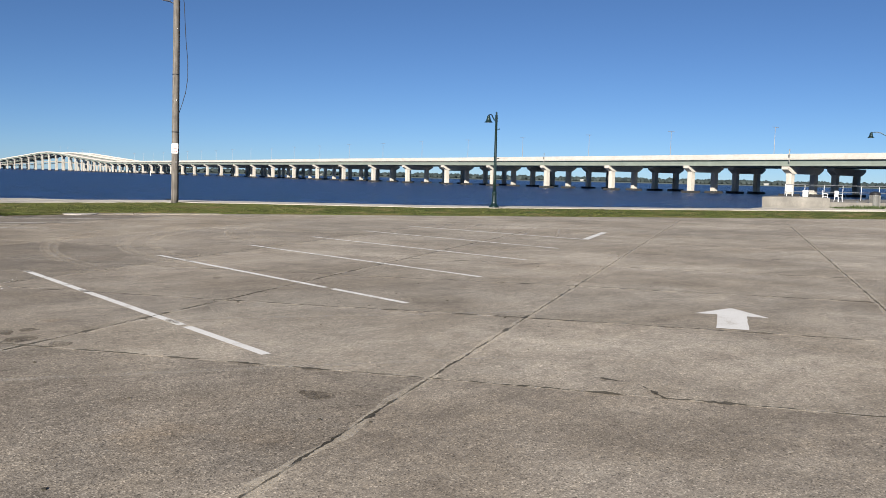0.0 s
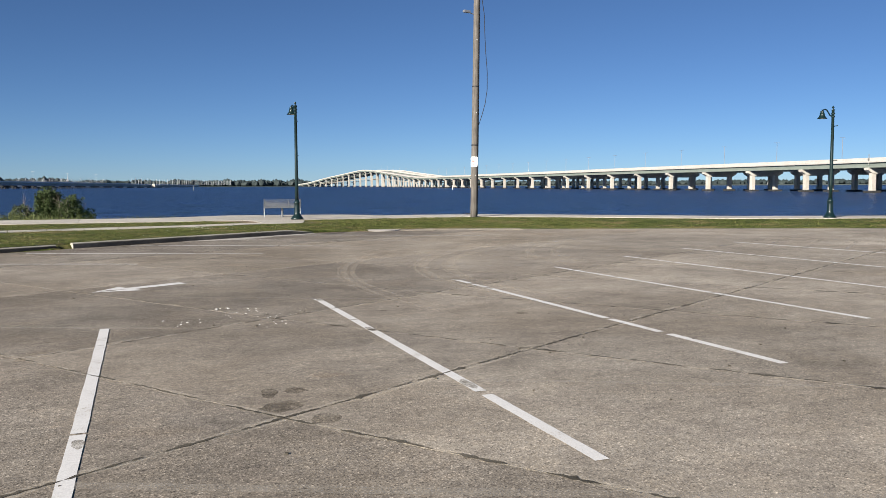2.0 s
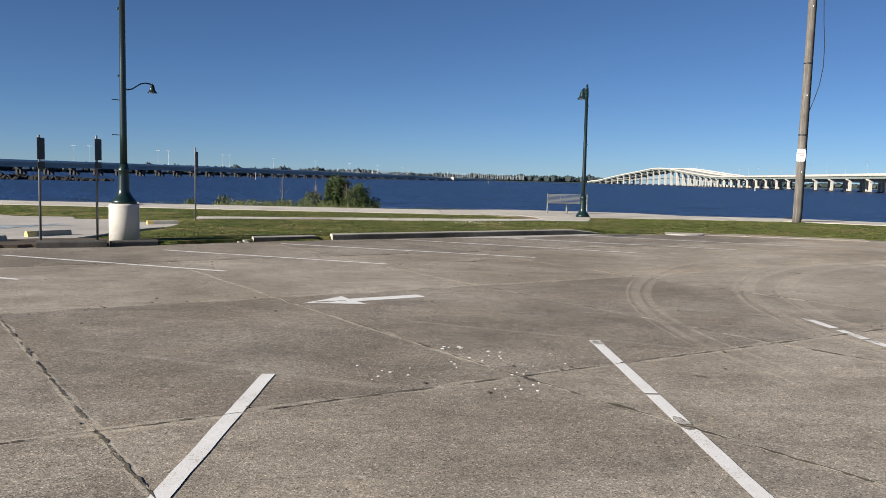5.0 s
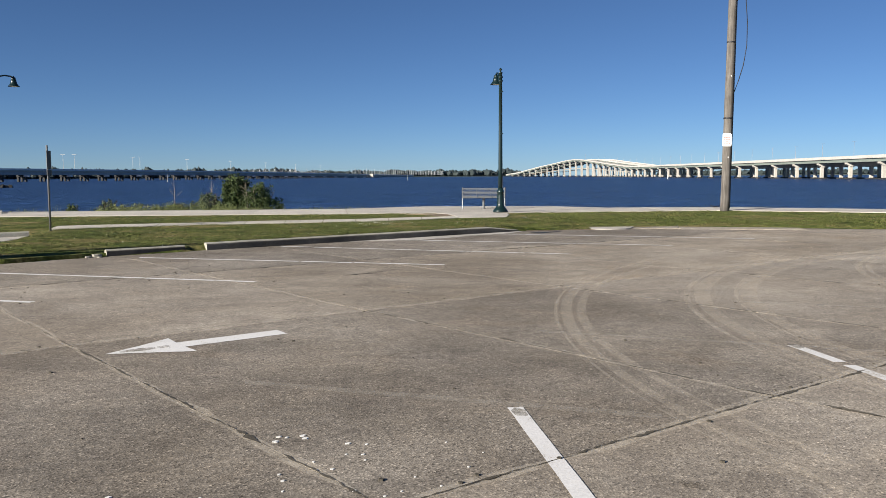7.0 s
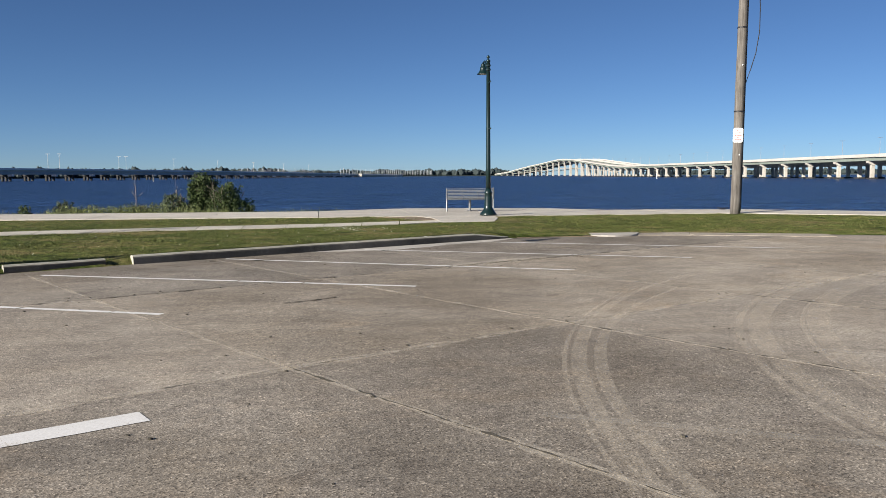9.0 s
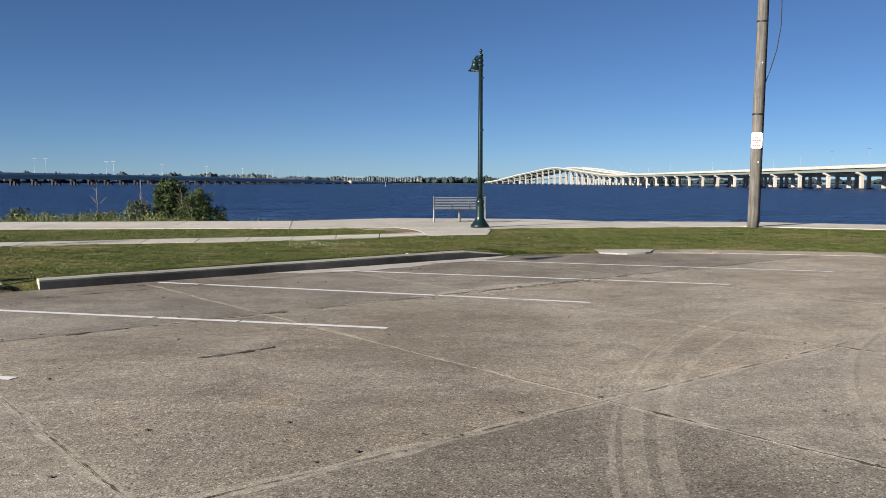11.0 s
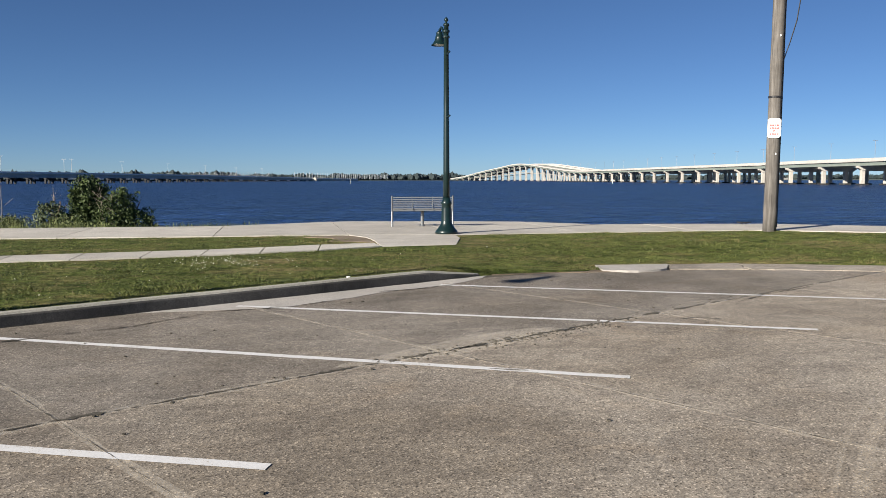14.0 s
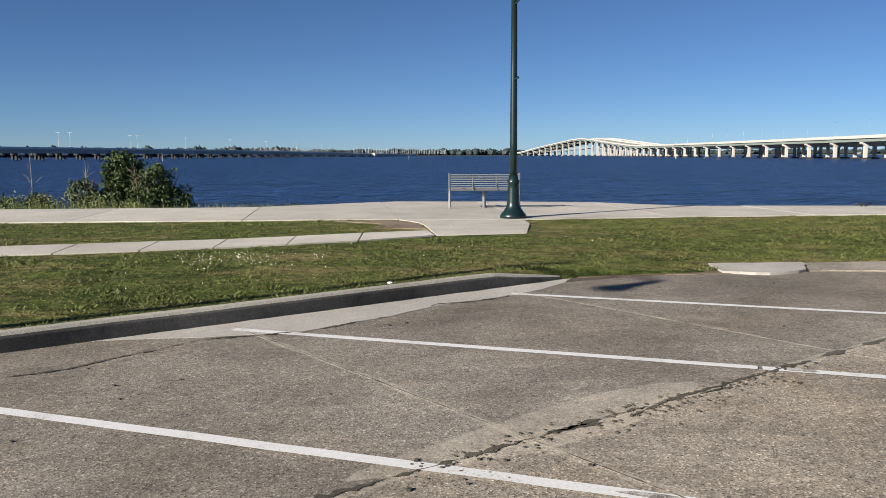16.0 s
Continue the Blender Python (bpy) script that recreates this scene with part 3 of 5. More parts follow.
for k, (x, y, a, b) in enumerate([(2.36, 8.91, 0.13, 0.12), (2.14, 8.44, 0.25, 0.17), (2.39, 8.0, 0.2, 0.13), (-0.17, 8.22, 0.14, 0.1), (2.14, 8.9, 0.2, 0.09), (3.31, 4.93, 0.22, 0.14), (6.0, 11.9, 0.12, 0.1), (1.35, 27.2, 0.12, 0.08), (4.37, 12.84, 0.07, 0.05)]):
    blot("oil_stain", M_OIL, (x, y), 0.78 * a, 0.78 * b, 20 + 15 * k, "dark oil stain on the concrete", k)
for k, (x, y, a, b) in enumerate([(0.93, 16.62, 0.17, 0.06), (1.12, 16.72, 0.06, 0.05), (3.82, 14.2, 0.05, 0.10), (3.79, 11.5, 0.045, 0.16), (3.76, 8.55, 0.05, 0.16), (6.70, 15.85, 0.05, 0.1), (6.73, 14.5, 0.045, 0.12), (0.73, 8.0, 0.05, 0.1), (6.4, 25.07, 0.16, 0.03), (8.2, 26.98, 0.12, 0.04)]):
    blot("worn_patch", M_WEAR, (x, y), a, b, -27 if y > 20 else (28 if x < 1.2 and y > 16 else 0), "worn patch in a painted marking", 70 + k, 0.0064)
blot("rust_stain", M_DAMP, (2.75, 9.35), 0.16, 0.1, -10, "faint rust stain on the concrete", 50)

def scuff(name, centre, radius, a0, a1, width, fade=1.0):
    bm = bmesh.new()
    n = 46
    ring = []
    for k in range(n + 1):
        t = k / n
        a = radians(a0 + (a1 - a0) * t)
        w = width * (0.35 + 0.65 * math.sin(math.pi * t))
        r = radius
        ring.append([bm.verts.new((centre[0] + (r + o) * math.cos(a), centre[1] + (r + o) * math.sin(a), 0.0036)) for o in (-w / 2, w / 2)])
    for p, q in zip(ring, ring[1:]):
        bm.faces.new((p[0], p[1], q[1], q[0]))
    bmesh.ops.recalc_face_normals(bm, faces=bm.faces)
    ob = part(name, bm, M_TYRE)
    ob.visible_shadow = False
    tagged(ob, "pale curved tyre scuff on the concrete", "stain", "tyre scuffs", "structure")


# each pass of a tyre leaves several thin streaks side by side
for cx, cy, r, a0, a1, streaks in (
    (16.39, 15.02, 11.60, 128, 196, ((-0.04, 0.13), (0.08, 0.04))),
    (14.83, 15.36, 9.80, 134, 194, ((0.0, 0.11),)),
    (15.54, 15.31, 9.11, 84, 200, ((-0.06, 0.22), (0.13, 0.08))),
    (15.54, 15.31, 8.49, 90, 196, ((0.0, 0.22), (0.15, 0.05))),
    (17.5, 17.5, 7.5, 100, 200, ((-0.1, 0.08), (0.05, 0.12))),
    (17.5, 17.5, 6.85, 100, 200, ((-0.08, 0.09), (0.06, 0.08))),
):
    for shift, wide in streaks:
        scuff("tyre_scuff", (cx, cy), r + shift, a0 + 20 * abs(shift), a1 - 30 * abs(shift), wide)


# ---------------------------------------------------------------- slabs of the lot
TILT = 0.019


def cross_u(k, v):
    """Where the k-th cross joint lies at v: the slabs narrow a little towards the water."""
    at = [-20.0, 0.0, 4.0, 7.6, 12.5, 16.0, 21.3]
    return float(np.interp(v, at, [1.2, 0.0, -0.32, -0.5, -0.68, -0.83, -0.95])) + k * float(np.interp(v, at, [3.37, 3.37, 3.3, 3.18, 3.17, 3.2, 3.22]))


def lot_slabs():
    lot = tagged(new("pavement_lot"), "old tan concrete car park with cracked joints", "pavement", "", "structure")
    vs = [-19.4, -15.5, -11.6, -8.3, -4.35, 0.0, 3.98, 7.66, 12.57, 17.45, 21.32]
    limit = [to_uv(*p) for p in EDGE]
    limit = [(-60.0, 21.25)] + [(u, v) for u, v in limit if u > 16.2]
    lu, lv = [p[0] for p in limit], [p[1] for p in limit]
    rest = bmesh.new()
    count = 0
    for i in range(-14, 22):
        for j in range(len(vs) - 1):
            gap = 0.007 if j < 7 else 0.003
            v0, v1 = vs[j] + gap, vs[j + 1] - gap
            skew = lambda k, v: cross_u(k, v) + (0.35 * math.sin(k * 2.3 + j) if j in (1, 2) else 0.0)
            cor = []
            for k, v, g in ((i, v0, gap), (i + 1, v0, -gap), (i + 1, v1, -gap), (i, v1, gap)):
                cor.append((skew(k, v) + g, v))
            cor = [(u, v - TILT * u * (1 - v / 21.3)) for u, v in cor]
            v0 = min(cor[0][1], cor[1][1])
            top = [min(v, float(np.interp(u, lu, lv))) for u, v in cor]
            if top[2] < v0 + 0.4 or top[3] < v0 + 0.4:
                if max(top[2], top[3]) < v0 + 0.15:
                    continue
            pts = [uv(cor[0][0], min(cor[0][1], top[0])), uv(cor[1][0], min(cor[1][1], top[1])), uv(cor[2][0], top[2]), uv(cor[3][0], top[3])]
            near = -7 <= i <= 17 and count < 290
            bm = bmesh.new() if near else rest
            tilt = 0.001 * noise.noise((i * 3.3, j * 5.1, 0))
            prism(bm, pts, -0.034, tilt, 0.018, 0.24)
            if near:
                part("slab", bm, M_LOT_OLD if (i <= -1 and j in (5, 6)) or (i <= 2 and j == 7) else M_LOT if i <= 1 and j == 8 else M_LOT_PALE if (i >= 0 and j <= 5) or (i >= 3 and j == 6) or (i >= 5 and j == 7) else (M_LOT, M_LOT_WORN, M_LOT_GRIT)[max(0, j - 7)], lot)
                count += 1
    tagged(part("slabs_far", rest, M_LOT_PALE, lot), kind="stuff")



def crack(name, pts, width, seed):
    """A ragged crack filled with dirt and crumbs."""
    bm = bmesh.new()
    line = []
    for a, b in zip(pts, pts[1:]):
        a, b = Vector(a), Vector(b)
        k = max(2, int((b - a).length / 0.04))
        line += [a.lerp(b, i / k) for i in range(k)]
    line.append(Vector(pts[-1]))
    rng = random.Random(seed)
    prev = None
    for i, p in enumerate(line):
        d = (line[min(i + 1, len(line) - 1)] - line[max(i - 1, 0)]).normalized()
        n = Vector((-d.y, d.x))
        q = p + n * 1.1 * width * noise.noise((i * 0.09, seed, 0)) + n * rng.uniform(-0.5, 0.5) * min(0.02, width)
        w = width * max(0.0, 0.42 + 18 * max(0.0, width - 0.014) + 1.7 * noise.noise((i * 0.13, seed, 9)) + 1.0 * noise.noise((i * 0.5, seed, 2)))
        lo, hi = w * rng.uniform(0.2, 1.9), w * rng.uniform(0.2, 1.9)
        pair = [bm.verts.new((*(q - n * lo), 0.0062)), bm.verts.new((*(q + n * hi), 0.0062))]
        if prev and w + prev[2] > 1e-5:
            bm.faces.new((prev[0], pair[0], pair[1], prev[1]))
        prev = pair + [w]
    bmesh.ops.recalc_face_normals(bm, faces=bm.faces)
    tagged(part(name, bm, M_JOINT), "ragged dark crack in the concrete", "crack", "", "structure")


crack("crack", [(5.25, 2.9), (5.62, 3.6), (5.55, 3.95)], 0.012, 1.0)
crack("crack", [(6.15, 25.98), (6.6, 26.12), (7.0, 26.42), (7.5, 26.66)], 0.012, 3.0)
blot("pale_patch", M_DUST, uv(12.4, 17.5), 1.3, 0.22, 32, "pale crumbled patch on a joint", 61)
crack("crack", [uv(16.6, 17.2), uv(17.6, 17.35), uv(18.7, 17.3)], 0.016, 5.0)
crack("crack", [uv(7.0, 20.4), uv(9.8, 20.48), uv(10.4, 20.48), uv(11.5, 20.8), uv(12.3, 20.57), uv(13.2, 20.67)], 0.019, 7.0)
crack("crack", [(5.95, 29.84), (6.1, 29.96), (6.35, 30.0), (6.6, 30.11), (6.85, 30.31)], 0.026, 8.0)
crack("crack", [uv(15.0, 16.98), uv(15.25, 16.9), uv(15.3, 16.7)], 0.016, 10.0)
crack("crack", [uv(7.2, 15.6), uv(7.6, 15.58), uv(7.95, 15.63)], 0.022, 11.0)


def joint_margin(name, a, b, width):
    a, b = Vector(a), Vector(b)
    d = (b - a).normalized()
    n = Vector((-d.y, d.x))
    steps = max(2, int((b - a).length / 0.15))
    bm = bmesh.new()
    prev = None
    for i in range(steps + 1):
        p = a.lerp(b, i / steps)
        w0 = width * (0.55 + 0.9 * noise.noise((p.x * 1.9, p.y * 1.9, 1)))
        w1 = width * (0.55 + 0.9 * noise.noise((p.x * 1.9, p.y * 1.9, 8)))
        pair = [bm.verts.new((*(p - n * w0), 0.0034)), bm.verts.new((*(p + n * w1), 0.0034))]
        if prev:
            bm.faces.new((prev[0], pair[0], pair[1], prev[1]))
        prev = pair
    bmesh.ops.recalc_face_normals(bm, faces=bm.faces)
    ob = part(name, bm, M_DUST)
    ob.visible_shadow = False
    tagged(ob, "pale worn margin along a joint in the concrete", "joint", "", "structure")


def juv(u, v):
    return uv(u, v - TILT * u * (1 - v / 21.3))


seed = 20.0
for v, u0, u1, wide in ((-4.35, -2, 30, 0.016), (0.0, -6, 33, 0.011), (3.98, -8, 20, 0.018), (7.66, -8, 22, 0.012), (12.57, -4, 24, 0.0045), (17.45, -2, 22, 0.02)):
    joint_margin("joint_margin", juv(u0, v), juv(u1, v), 0.085)
    crack("joint_filler", [juv(u0, v), juv((u0 + u1) / 2, v), juv(u1, v)], wide, seed)
    seed += 1
for k in range(-3, 8):
    for v0, v1 in ((-4.35, 0.0), (0.0, 3.98), (3.98, 7.66), (7.66, 12.57), (12.57, 17.5), (17.5, 21.0)):
        a, b = juv(cross_u(k, v0), v0), juv(cross_u(k, v1), v1)
        if b.y > line_y(EDGE, b.x) - 0.2:
            continue
        joint_margin("joint_margin", a, b, 0.06)
        crack("joint_filler", [a, b], 0.0185 if v1 < 3.99 else 0.016 if v0 < 4 else (0.012 if v0 < 10 else 0.004), seed)
        seed += 1


def crumbs():
    """Loose pebbles, shell chips and crumbs on the lot."""
    rng = random.Random(5)
    bm = bmesh.new()
    for x, y, r, n, small, large in ((2.37, 13.9, 0.12, 6, 0.006, 0.015), (2.74, 13.58, 0.16, 4, 0.006, 0.014), (2.5, 12.9, 0.45, 9, 0.004, 0.010), (1.7, 12.9, 0.32, 7, 0.005, 0.013), (2.8, 12.4, 0.3, 8, 0.004, 0.010), (3.0, 13.3, 0.5, 10, 0.003, 0.007)):
        for _ in range(n):
            a, q = rng.random() * 6.28, r * math.sqrt(rng.random())
            px, py, k = x + q * math.cos(a), y + q * math.sin(a), rng.uniform(small, large)
            prism(bm, [(px + k * 1.5 * math.cos(t), py + k * math.sin(t + 0.4)) for t in (0.1, 1.4, 2.6, 3.9, 5.1)], 0.0, 0.006)
    tagged(part("shell_chips", bm, M_CHIP), "scattered white shell chips on the concrete", "chips", "", "stuff")
    bm = bmesh.new()
    for _ in range(650):
        u, v = rng.uniform(-6, 18), rng.uniform(-4, 21)
        if rng.random() < 0.45:
            v = rng.choice((0.0, 3.98, 7.66, 12.57, 17.5, 17.4)) + rng.gauss(0, 0.12)
        p, k = uv(u, v), rng.uniform(0.004, 0.016)
        prism(bm, [(p.x + k * math.cos(t), p.y + k * math.sin(t)) for t in (0.1, 1.4, 2.6, 3.9, 5.1)], 0.0, k * 0.7)
    for _ in range(260):
        t = rng.random()
        x, y = 5.4 + 2.9 * t + rng.gauss(0, 0.06), 25.62 + 1.6 * t - abs(rng.gauss(0, 0.16))
        k = rng.uniform(0.004, 0.013)
        prism(bm, [(x + k * math.cos(t), y + k * math.sin(t)) for t in (0.1, 1.4, 2.6, 3.9, 5.1)], 0.0, k * 0.8)
    tagged(part("pebbles", bm, M_JOINT), "loose dark pebbles and crumbs on the concrete", "pebbles", "", "stuff")


crumbs()


# ---------------------------------------------------------------- lawn growth
def blades():
    rng = np.random.default_rng(3)
    def patch(n, x0, x1, near, far, dry):
        xs = rng.uniform(x0, x1, n)
        t = rng.random(n)
        keep = []
        for x, k in zip(xs, t):
            a, b = line_y(EDGE, x) + near, line_y(INNER, x) - far
            y = a + (b - a) * k ** 1.4
            w = noise.noise((x * 0.8, y * 1.1, 4.0))
            if (w > 0.08) != dry and rng.random() < 0.75:
                continue
            py = line_y(NEAR, x) - 0.02 < y < line_y(FAR, x) + 0.02 and -7.5 < x < 6.7
            if py or (6.2 < x < 8.9 and y > 34.6) or (x < -4.4 and y < 30):
                continue
            keep.append((x, y, ground_z(x, y)))
        return keep
    for name, mat, dry, n in (("grass_blades", M_BLADE, False, 70000), ("dry_grass_blades", M_STRAW, True, 9000)):
        roots = patch(n, -6.0, 20.0, 0.22, 0.02, dry) + patch(n // 5, 20.0, 48.0, 0.05, 0.02, dry)
        verts, faces = [], []
        for x, y, z in roots:
            tuft = max(0.5, 1.0 + 1.8 * noise.noise((x * 2.2, y * 2.2, 2.0)) + 0.8 * noise.noise((x * 7, y * 7, 6.0)))
            for _ in range(3):
                a, h = rng.uniform(0, 6.28), rng.uniform(0.006, 0.022) * tuft
                ox, oy = rng.normal(0, 0.025, 2)
                wx, wy = 0.012 * math.cos(a), 0.012 * math.sin(a)
                lx, ly = rng.normal(0, 0.035, 2)
                k = len(verts)
                verts += [(x + ox - wx, y + oy - wy, z - 0.005), (x + ox + wx, y + oy + wy, z - 0.005), (x + ox + lx, y + oy + ly, z + h)]
                faces.append((k, k + 1, k + 2))
        tagged(raw(name, verts, faces, mat), "short mown grass blades" if not dry else "dry straw-coloured grass blades", "grass", "", "stuff")
    # clover heads
    bm = bmesh.new()
    for _ in range(150):
        if rng.random() < 0.7:
            x, y = rng.normal(3.90, 0.42), rng.normal(32.22, 0.35)
        else:
            x = rng.uniform(-4, 9.0)
            y = line_y(EDGE, x) + rng.uniform(0.4, 4.5)
        if line_y(NEAR, x) - 0.05 < y < line_y(FAR, x) + 0.05:
            continue
        bmesh.ops.create_icosphere(bm, subdivisions=1, radius=float(rng.uniform(0.005, 0.0085)), matrix=Matrix.Translation((x, y, ground_z(x, y) + 0.055)))
    tagged(part("clover_flowers", bm, M_FLOWER), "scattered white clover flowers in the lawn", "flowers", "", "stuff")


blades()


bm = bmesh.new()
prism(bm, [(5.575, 30.50), (5.62, 30.49), (5.63, 30.53), (5.59, 30.54)], ground_z(5.6, 30.5) - 0.01, ground_z(5.6, 30.5) + 0.022, 0.02, 0.03)
tagged(part("litter", bm, M_SIGNWHITE), "crumpled white scrap of litter in the grass", "litter")


# ---------------------------------------------------------------- street lamps
def street_lamp(x, y, z, arm_az, label, lean=(0.0, 0.0), height=5.0):
    """A green post with a fluted foot, a swan-neck arm with a bell shade, and two banner rods on the other side."""
    lamp = thing("street_lamp", label, "street lamp", "street lamps")
    bm = bmesh.new()
    lathe(bm, [(0.27, 0.0), (0.27, 0.045), (0.25, 0.08), (0.205, 0.13), (0.17, 0.18), (0.135, 0.24), (0.126, 0.31), (0.117, 0.6), (0.111, 0.68), (0.126, 0.70), (0.126, 0.75), (0.10, 0.78), (0.086, 0.86)], 20)
    part("foot", bm, M_GREEN, lamp, "", True)
    bm = bmesh.new()
    lathe(bm, [(0.078, 0.84), (0.074, 1.5), (0.066, 3.0), (0.056, height - 0.08), (0.07, height - 0.07), (0.07, height - 0.03), (0.03, height - 0.01)], 16)
    part("post", bm, M_GREEN, lamp, "", True)
    bm = bmesh.new()
    lathe(bm, [(0.03, height - 0.02), (0.02, height + 0.01), (0.05, height + 0.05), (0.05, height + 0.08), (0.02, height + 0.115), (0.0, height + 0.13)], 12)
    part("finial", bm, M_GREEN, lamp, "", True)
    for zz in (height - 0.33, height - 0.20):
        bm = bmesh.new()
        lathe(bm, [(0.068, zz - 0.03), (0.082, zz - 0.02), (0.082, zz + 0.02), (0.068, zz + 0.03)], 14)
        part("collar", bm, M_GREEN, lamp)
    bm = bmesh.new()
    h = height - 0.27
    tube(bm, [(0.05, 0, h), (0.18, 0, h - 0.02), (0.38, 0, h + 0.03), (0.58, 0, h + 0.16), (0.80, 0, h + 0.29), (1.02, 0, h + 0.34), (1.24, 0, h + 0.33), (1.36, 0, h + 0.28)], [0.034, 0.032, 0.03, 0.028, 0.028, 0.028, 0.028, 0.026], 10)
    part("arm", bm, M_GREEN, lamp, "", True)
    bm = bmesh.new()
    c = (1.36, 0, h)
    lathe(bm, [(0.0, 0.36), (0.025, 0.35), (0.03, 0.31), (0.07, 0.295), (0.085, 0.26), (0.085, 0.20), (0.10, 0.19), (0.105, 0.14), (0.125, 0.07), (0.165, 0.005), (0.21, -0.03), (0.21, -0.045), (0.19, -0.04), (0.14, 0.02), (0.0, 0.06)], 20, c)
    shade = part("shade", bm, M_GREEN, lamp, "", True)
    bm = bmesh.new()
    lathe(bm, [(0.0, 0.055), (0.12, 0.02), (0.15, -0.02), (0.10, -0.05), (0.0, -0.06)], 16, c)
    part("lens", bm, M_LENS, shade, "frosted glass lens", True)
    for zz in (height - 0.75, height - 2.2):
        bm = bmesh.new()
        tube(bm, [(-0.03, 0, zz), (-0.55, 0, zz)], 0.016, 8)
        lathe(bm, [(0.0, -0.028), (0.028, -0.01), (0.028, 0.01), (0.0, 0.028)], 10, (-0.56, 0, zz))
        part("banner_rod", bm, M_GREEN, lamp)
    lamp.matrix_world = pose(x, y, z, lean[0], lean[1], 0) @ pose(0, 0, 0, 0, 0, arm_az)
    return lamp


street_lamp(8.62, 38.35, 0.215, 85.5, "dark green street lamp beside the bench", height=4.95)
street_lamp(29.9, 29.45, 0.215, 62, "dark green street lamp at the water's edge", height=4.66)
street_lamp(59.4, 21.55, 0.28, 112, "dark green street lamp beside the pier")
street_lamp(-10.1, 42.1, 0.30, 52, "dark green street lamp on a concrete pad")
street_lamp(-4.26, 24.66, 0.88, -62, "dark green street lamp on a round concrete pedestal", height=5.0)
bm = bmesh.new()
box(bm, (1.1, 1.1, 0.3), (-10.1, 42.1, 0.15), 20, 0.02)
tagged(part("lamp_footing", bm, M_WALK), "square concrete footing under a lamp", "footing")
for x, y in ((29.9, 29.45), (59.4, 21.55)):
    bm = bmesh.new()
    lathe(bm, [(0.42, -0.1), (0.42, 0.21), (0.40, 0.222), (0.0, 0.222)], 20, (x, y, 0 if x < 50 else 0.06))
    tagged(part("lamp_footing", bm, M_WALK), "round concrete footing under a lamp", "footing")
bm = bmesh.new()
lathe(bm, [(0.315, -0.05), (0.315, 0.845), (0.305, 0.87), (0.27, 0.885), (0.0, 0.885)], 32, (-4.26, 24.66, 0))
tagged(part("concrete_pedestal", bm, M_PEDESTAL, None, "", True), "round whitish concrete pedestal under a street lamp", "pedestal")


# ---------------------------------------------------------------- utility pole, its cable and the sign on it
POLE = Matrix.Translation((16.76, 37.72, 0.1)) @ Matrix.Rotation(radians(0.9), 4, "Y")


def wood_mat():
    m, n, l, b = material("weathered_pole_wood", 0.85, spec=0.2)
    p = n.new("ShaderNodeTexCoord").outputs["Object"]
    grain = noise_tex(n, l, scaled(n, l, p, (14, 14, 0.7)), 1.6, 6, 0.65)
    patch = noise_tex(n, l, p, 1.6, 4, 0.6)
    col = ramp(n, l, grain, [(0.3, (0.085, 0.075, 0.065)), (0.5, (0.160, 0.146, 0.129)), (0.7, (0.245, 0.225, 0.20))])
    col = mix(n, l, col, ramp(n, l, patch, [(0.35, grey(0.75)), (0.7, grey(1.12))]), 1.0, "MULTIPLY")
    l.new(col, b.inputs["Base Color"])
    bump(n, l, b, grain, 0.6, 0.01)
    return m


M_WOOD = wood_mat()
pole = thing("utility_pole", "weathered grey-brown wooden utility pole in the lawn", "utility pole")
bm = bmesh.new()
lathe(bm, [(0.162 - 0.0012 * k + 0.003 * math.sin(k * 1.7), 0.5 * k) for k in range(24)], 22)
part("pole_shaft", bm, M_WOOD, pole, "", True)
for zz in (3.42, 6.1):
    bm = bmesh.new()
    r = 0.162 - 0.0024 * zz
    lathe(bm, [(r, zz - 0.025), (r + 0.012, zz - 0.022), (r + 0.012, zz + 0.022), (r, zz + 0.025)], 22)
    part("strap", bm, M_CABLE, pole, "black steel strap")
bm = bmesh.new()
tube(bm, [(0.17, -0.03, 4.35), (0.30, -0.05, 4.75), (0.46, -0.06, 5.3), (0.56, -0.06, 6.0), (0.55, -0.06, 6.8), (0.46, -0.05, 7.7), (0.40, -0.05, 8.6), (0.36, -0.05, 9.4), (0.22, -0.04, 10.2), (0.12, 0, 10.6)], 0.016, 6)
part("hanging_cable", bm, M_CABLE, pole, "slack black cable")
bm = bmesh.new()
tube(bm, [(0.14, -0.08, 0.2), (0.135, -0.08, 4.3), (0.12, -0.07, 10.4)], 0.018, 6)
part("conduit", bm, M_CABLE, pole, "thin dark conduit")
bm = bmesh.new()
tube(bm, [(-0.14, 0, 9.35), (-0.42, -0.05, 9.42)], 0.025, 8)
box(bm, (0.34, 0.16, 0.11), (-0.52, -0.06, 9.44), 8, 0.02)
part("floodlight", bm, M_STEEL, pole, "small grey floodlight on a bracket")
for zz, r in ((2.02, 0.018), (4.9, 0.012), (8.2, 0.015)):
    bm = bmesh.new()
    box(bm, (0.03, 0.02, 0.05), (-0.02, -(0.162 - 0.0024 * zz) - 0.004, zz), 0, 0.004)
    part("tag", bm, M_SIGNWHITE, pole, "small metal tag")
pole.matrix_world = POLE

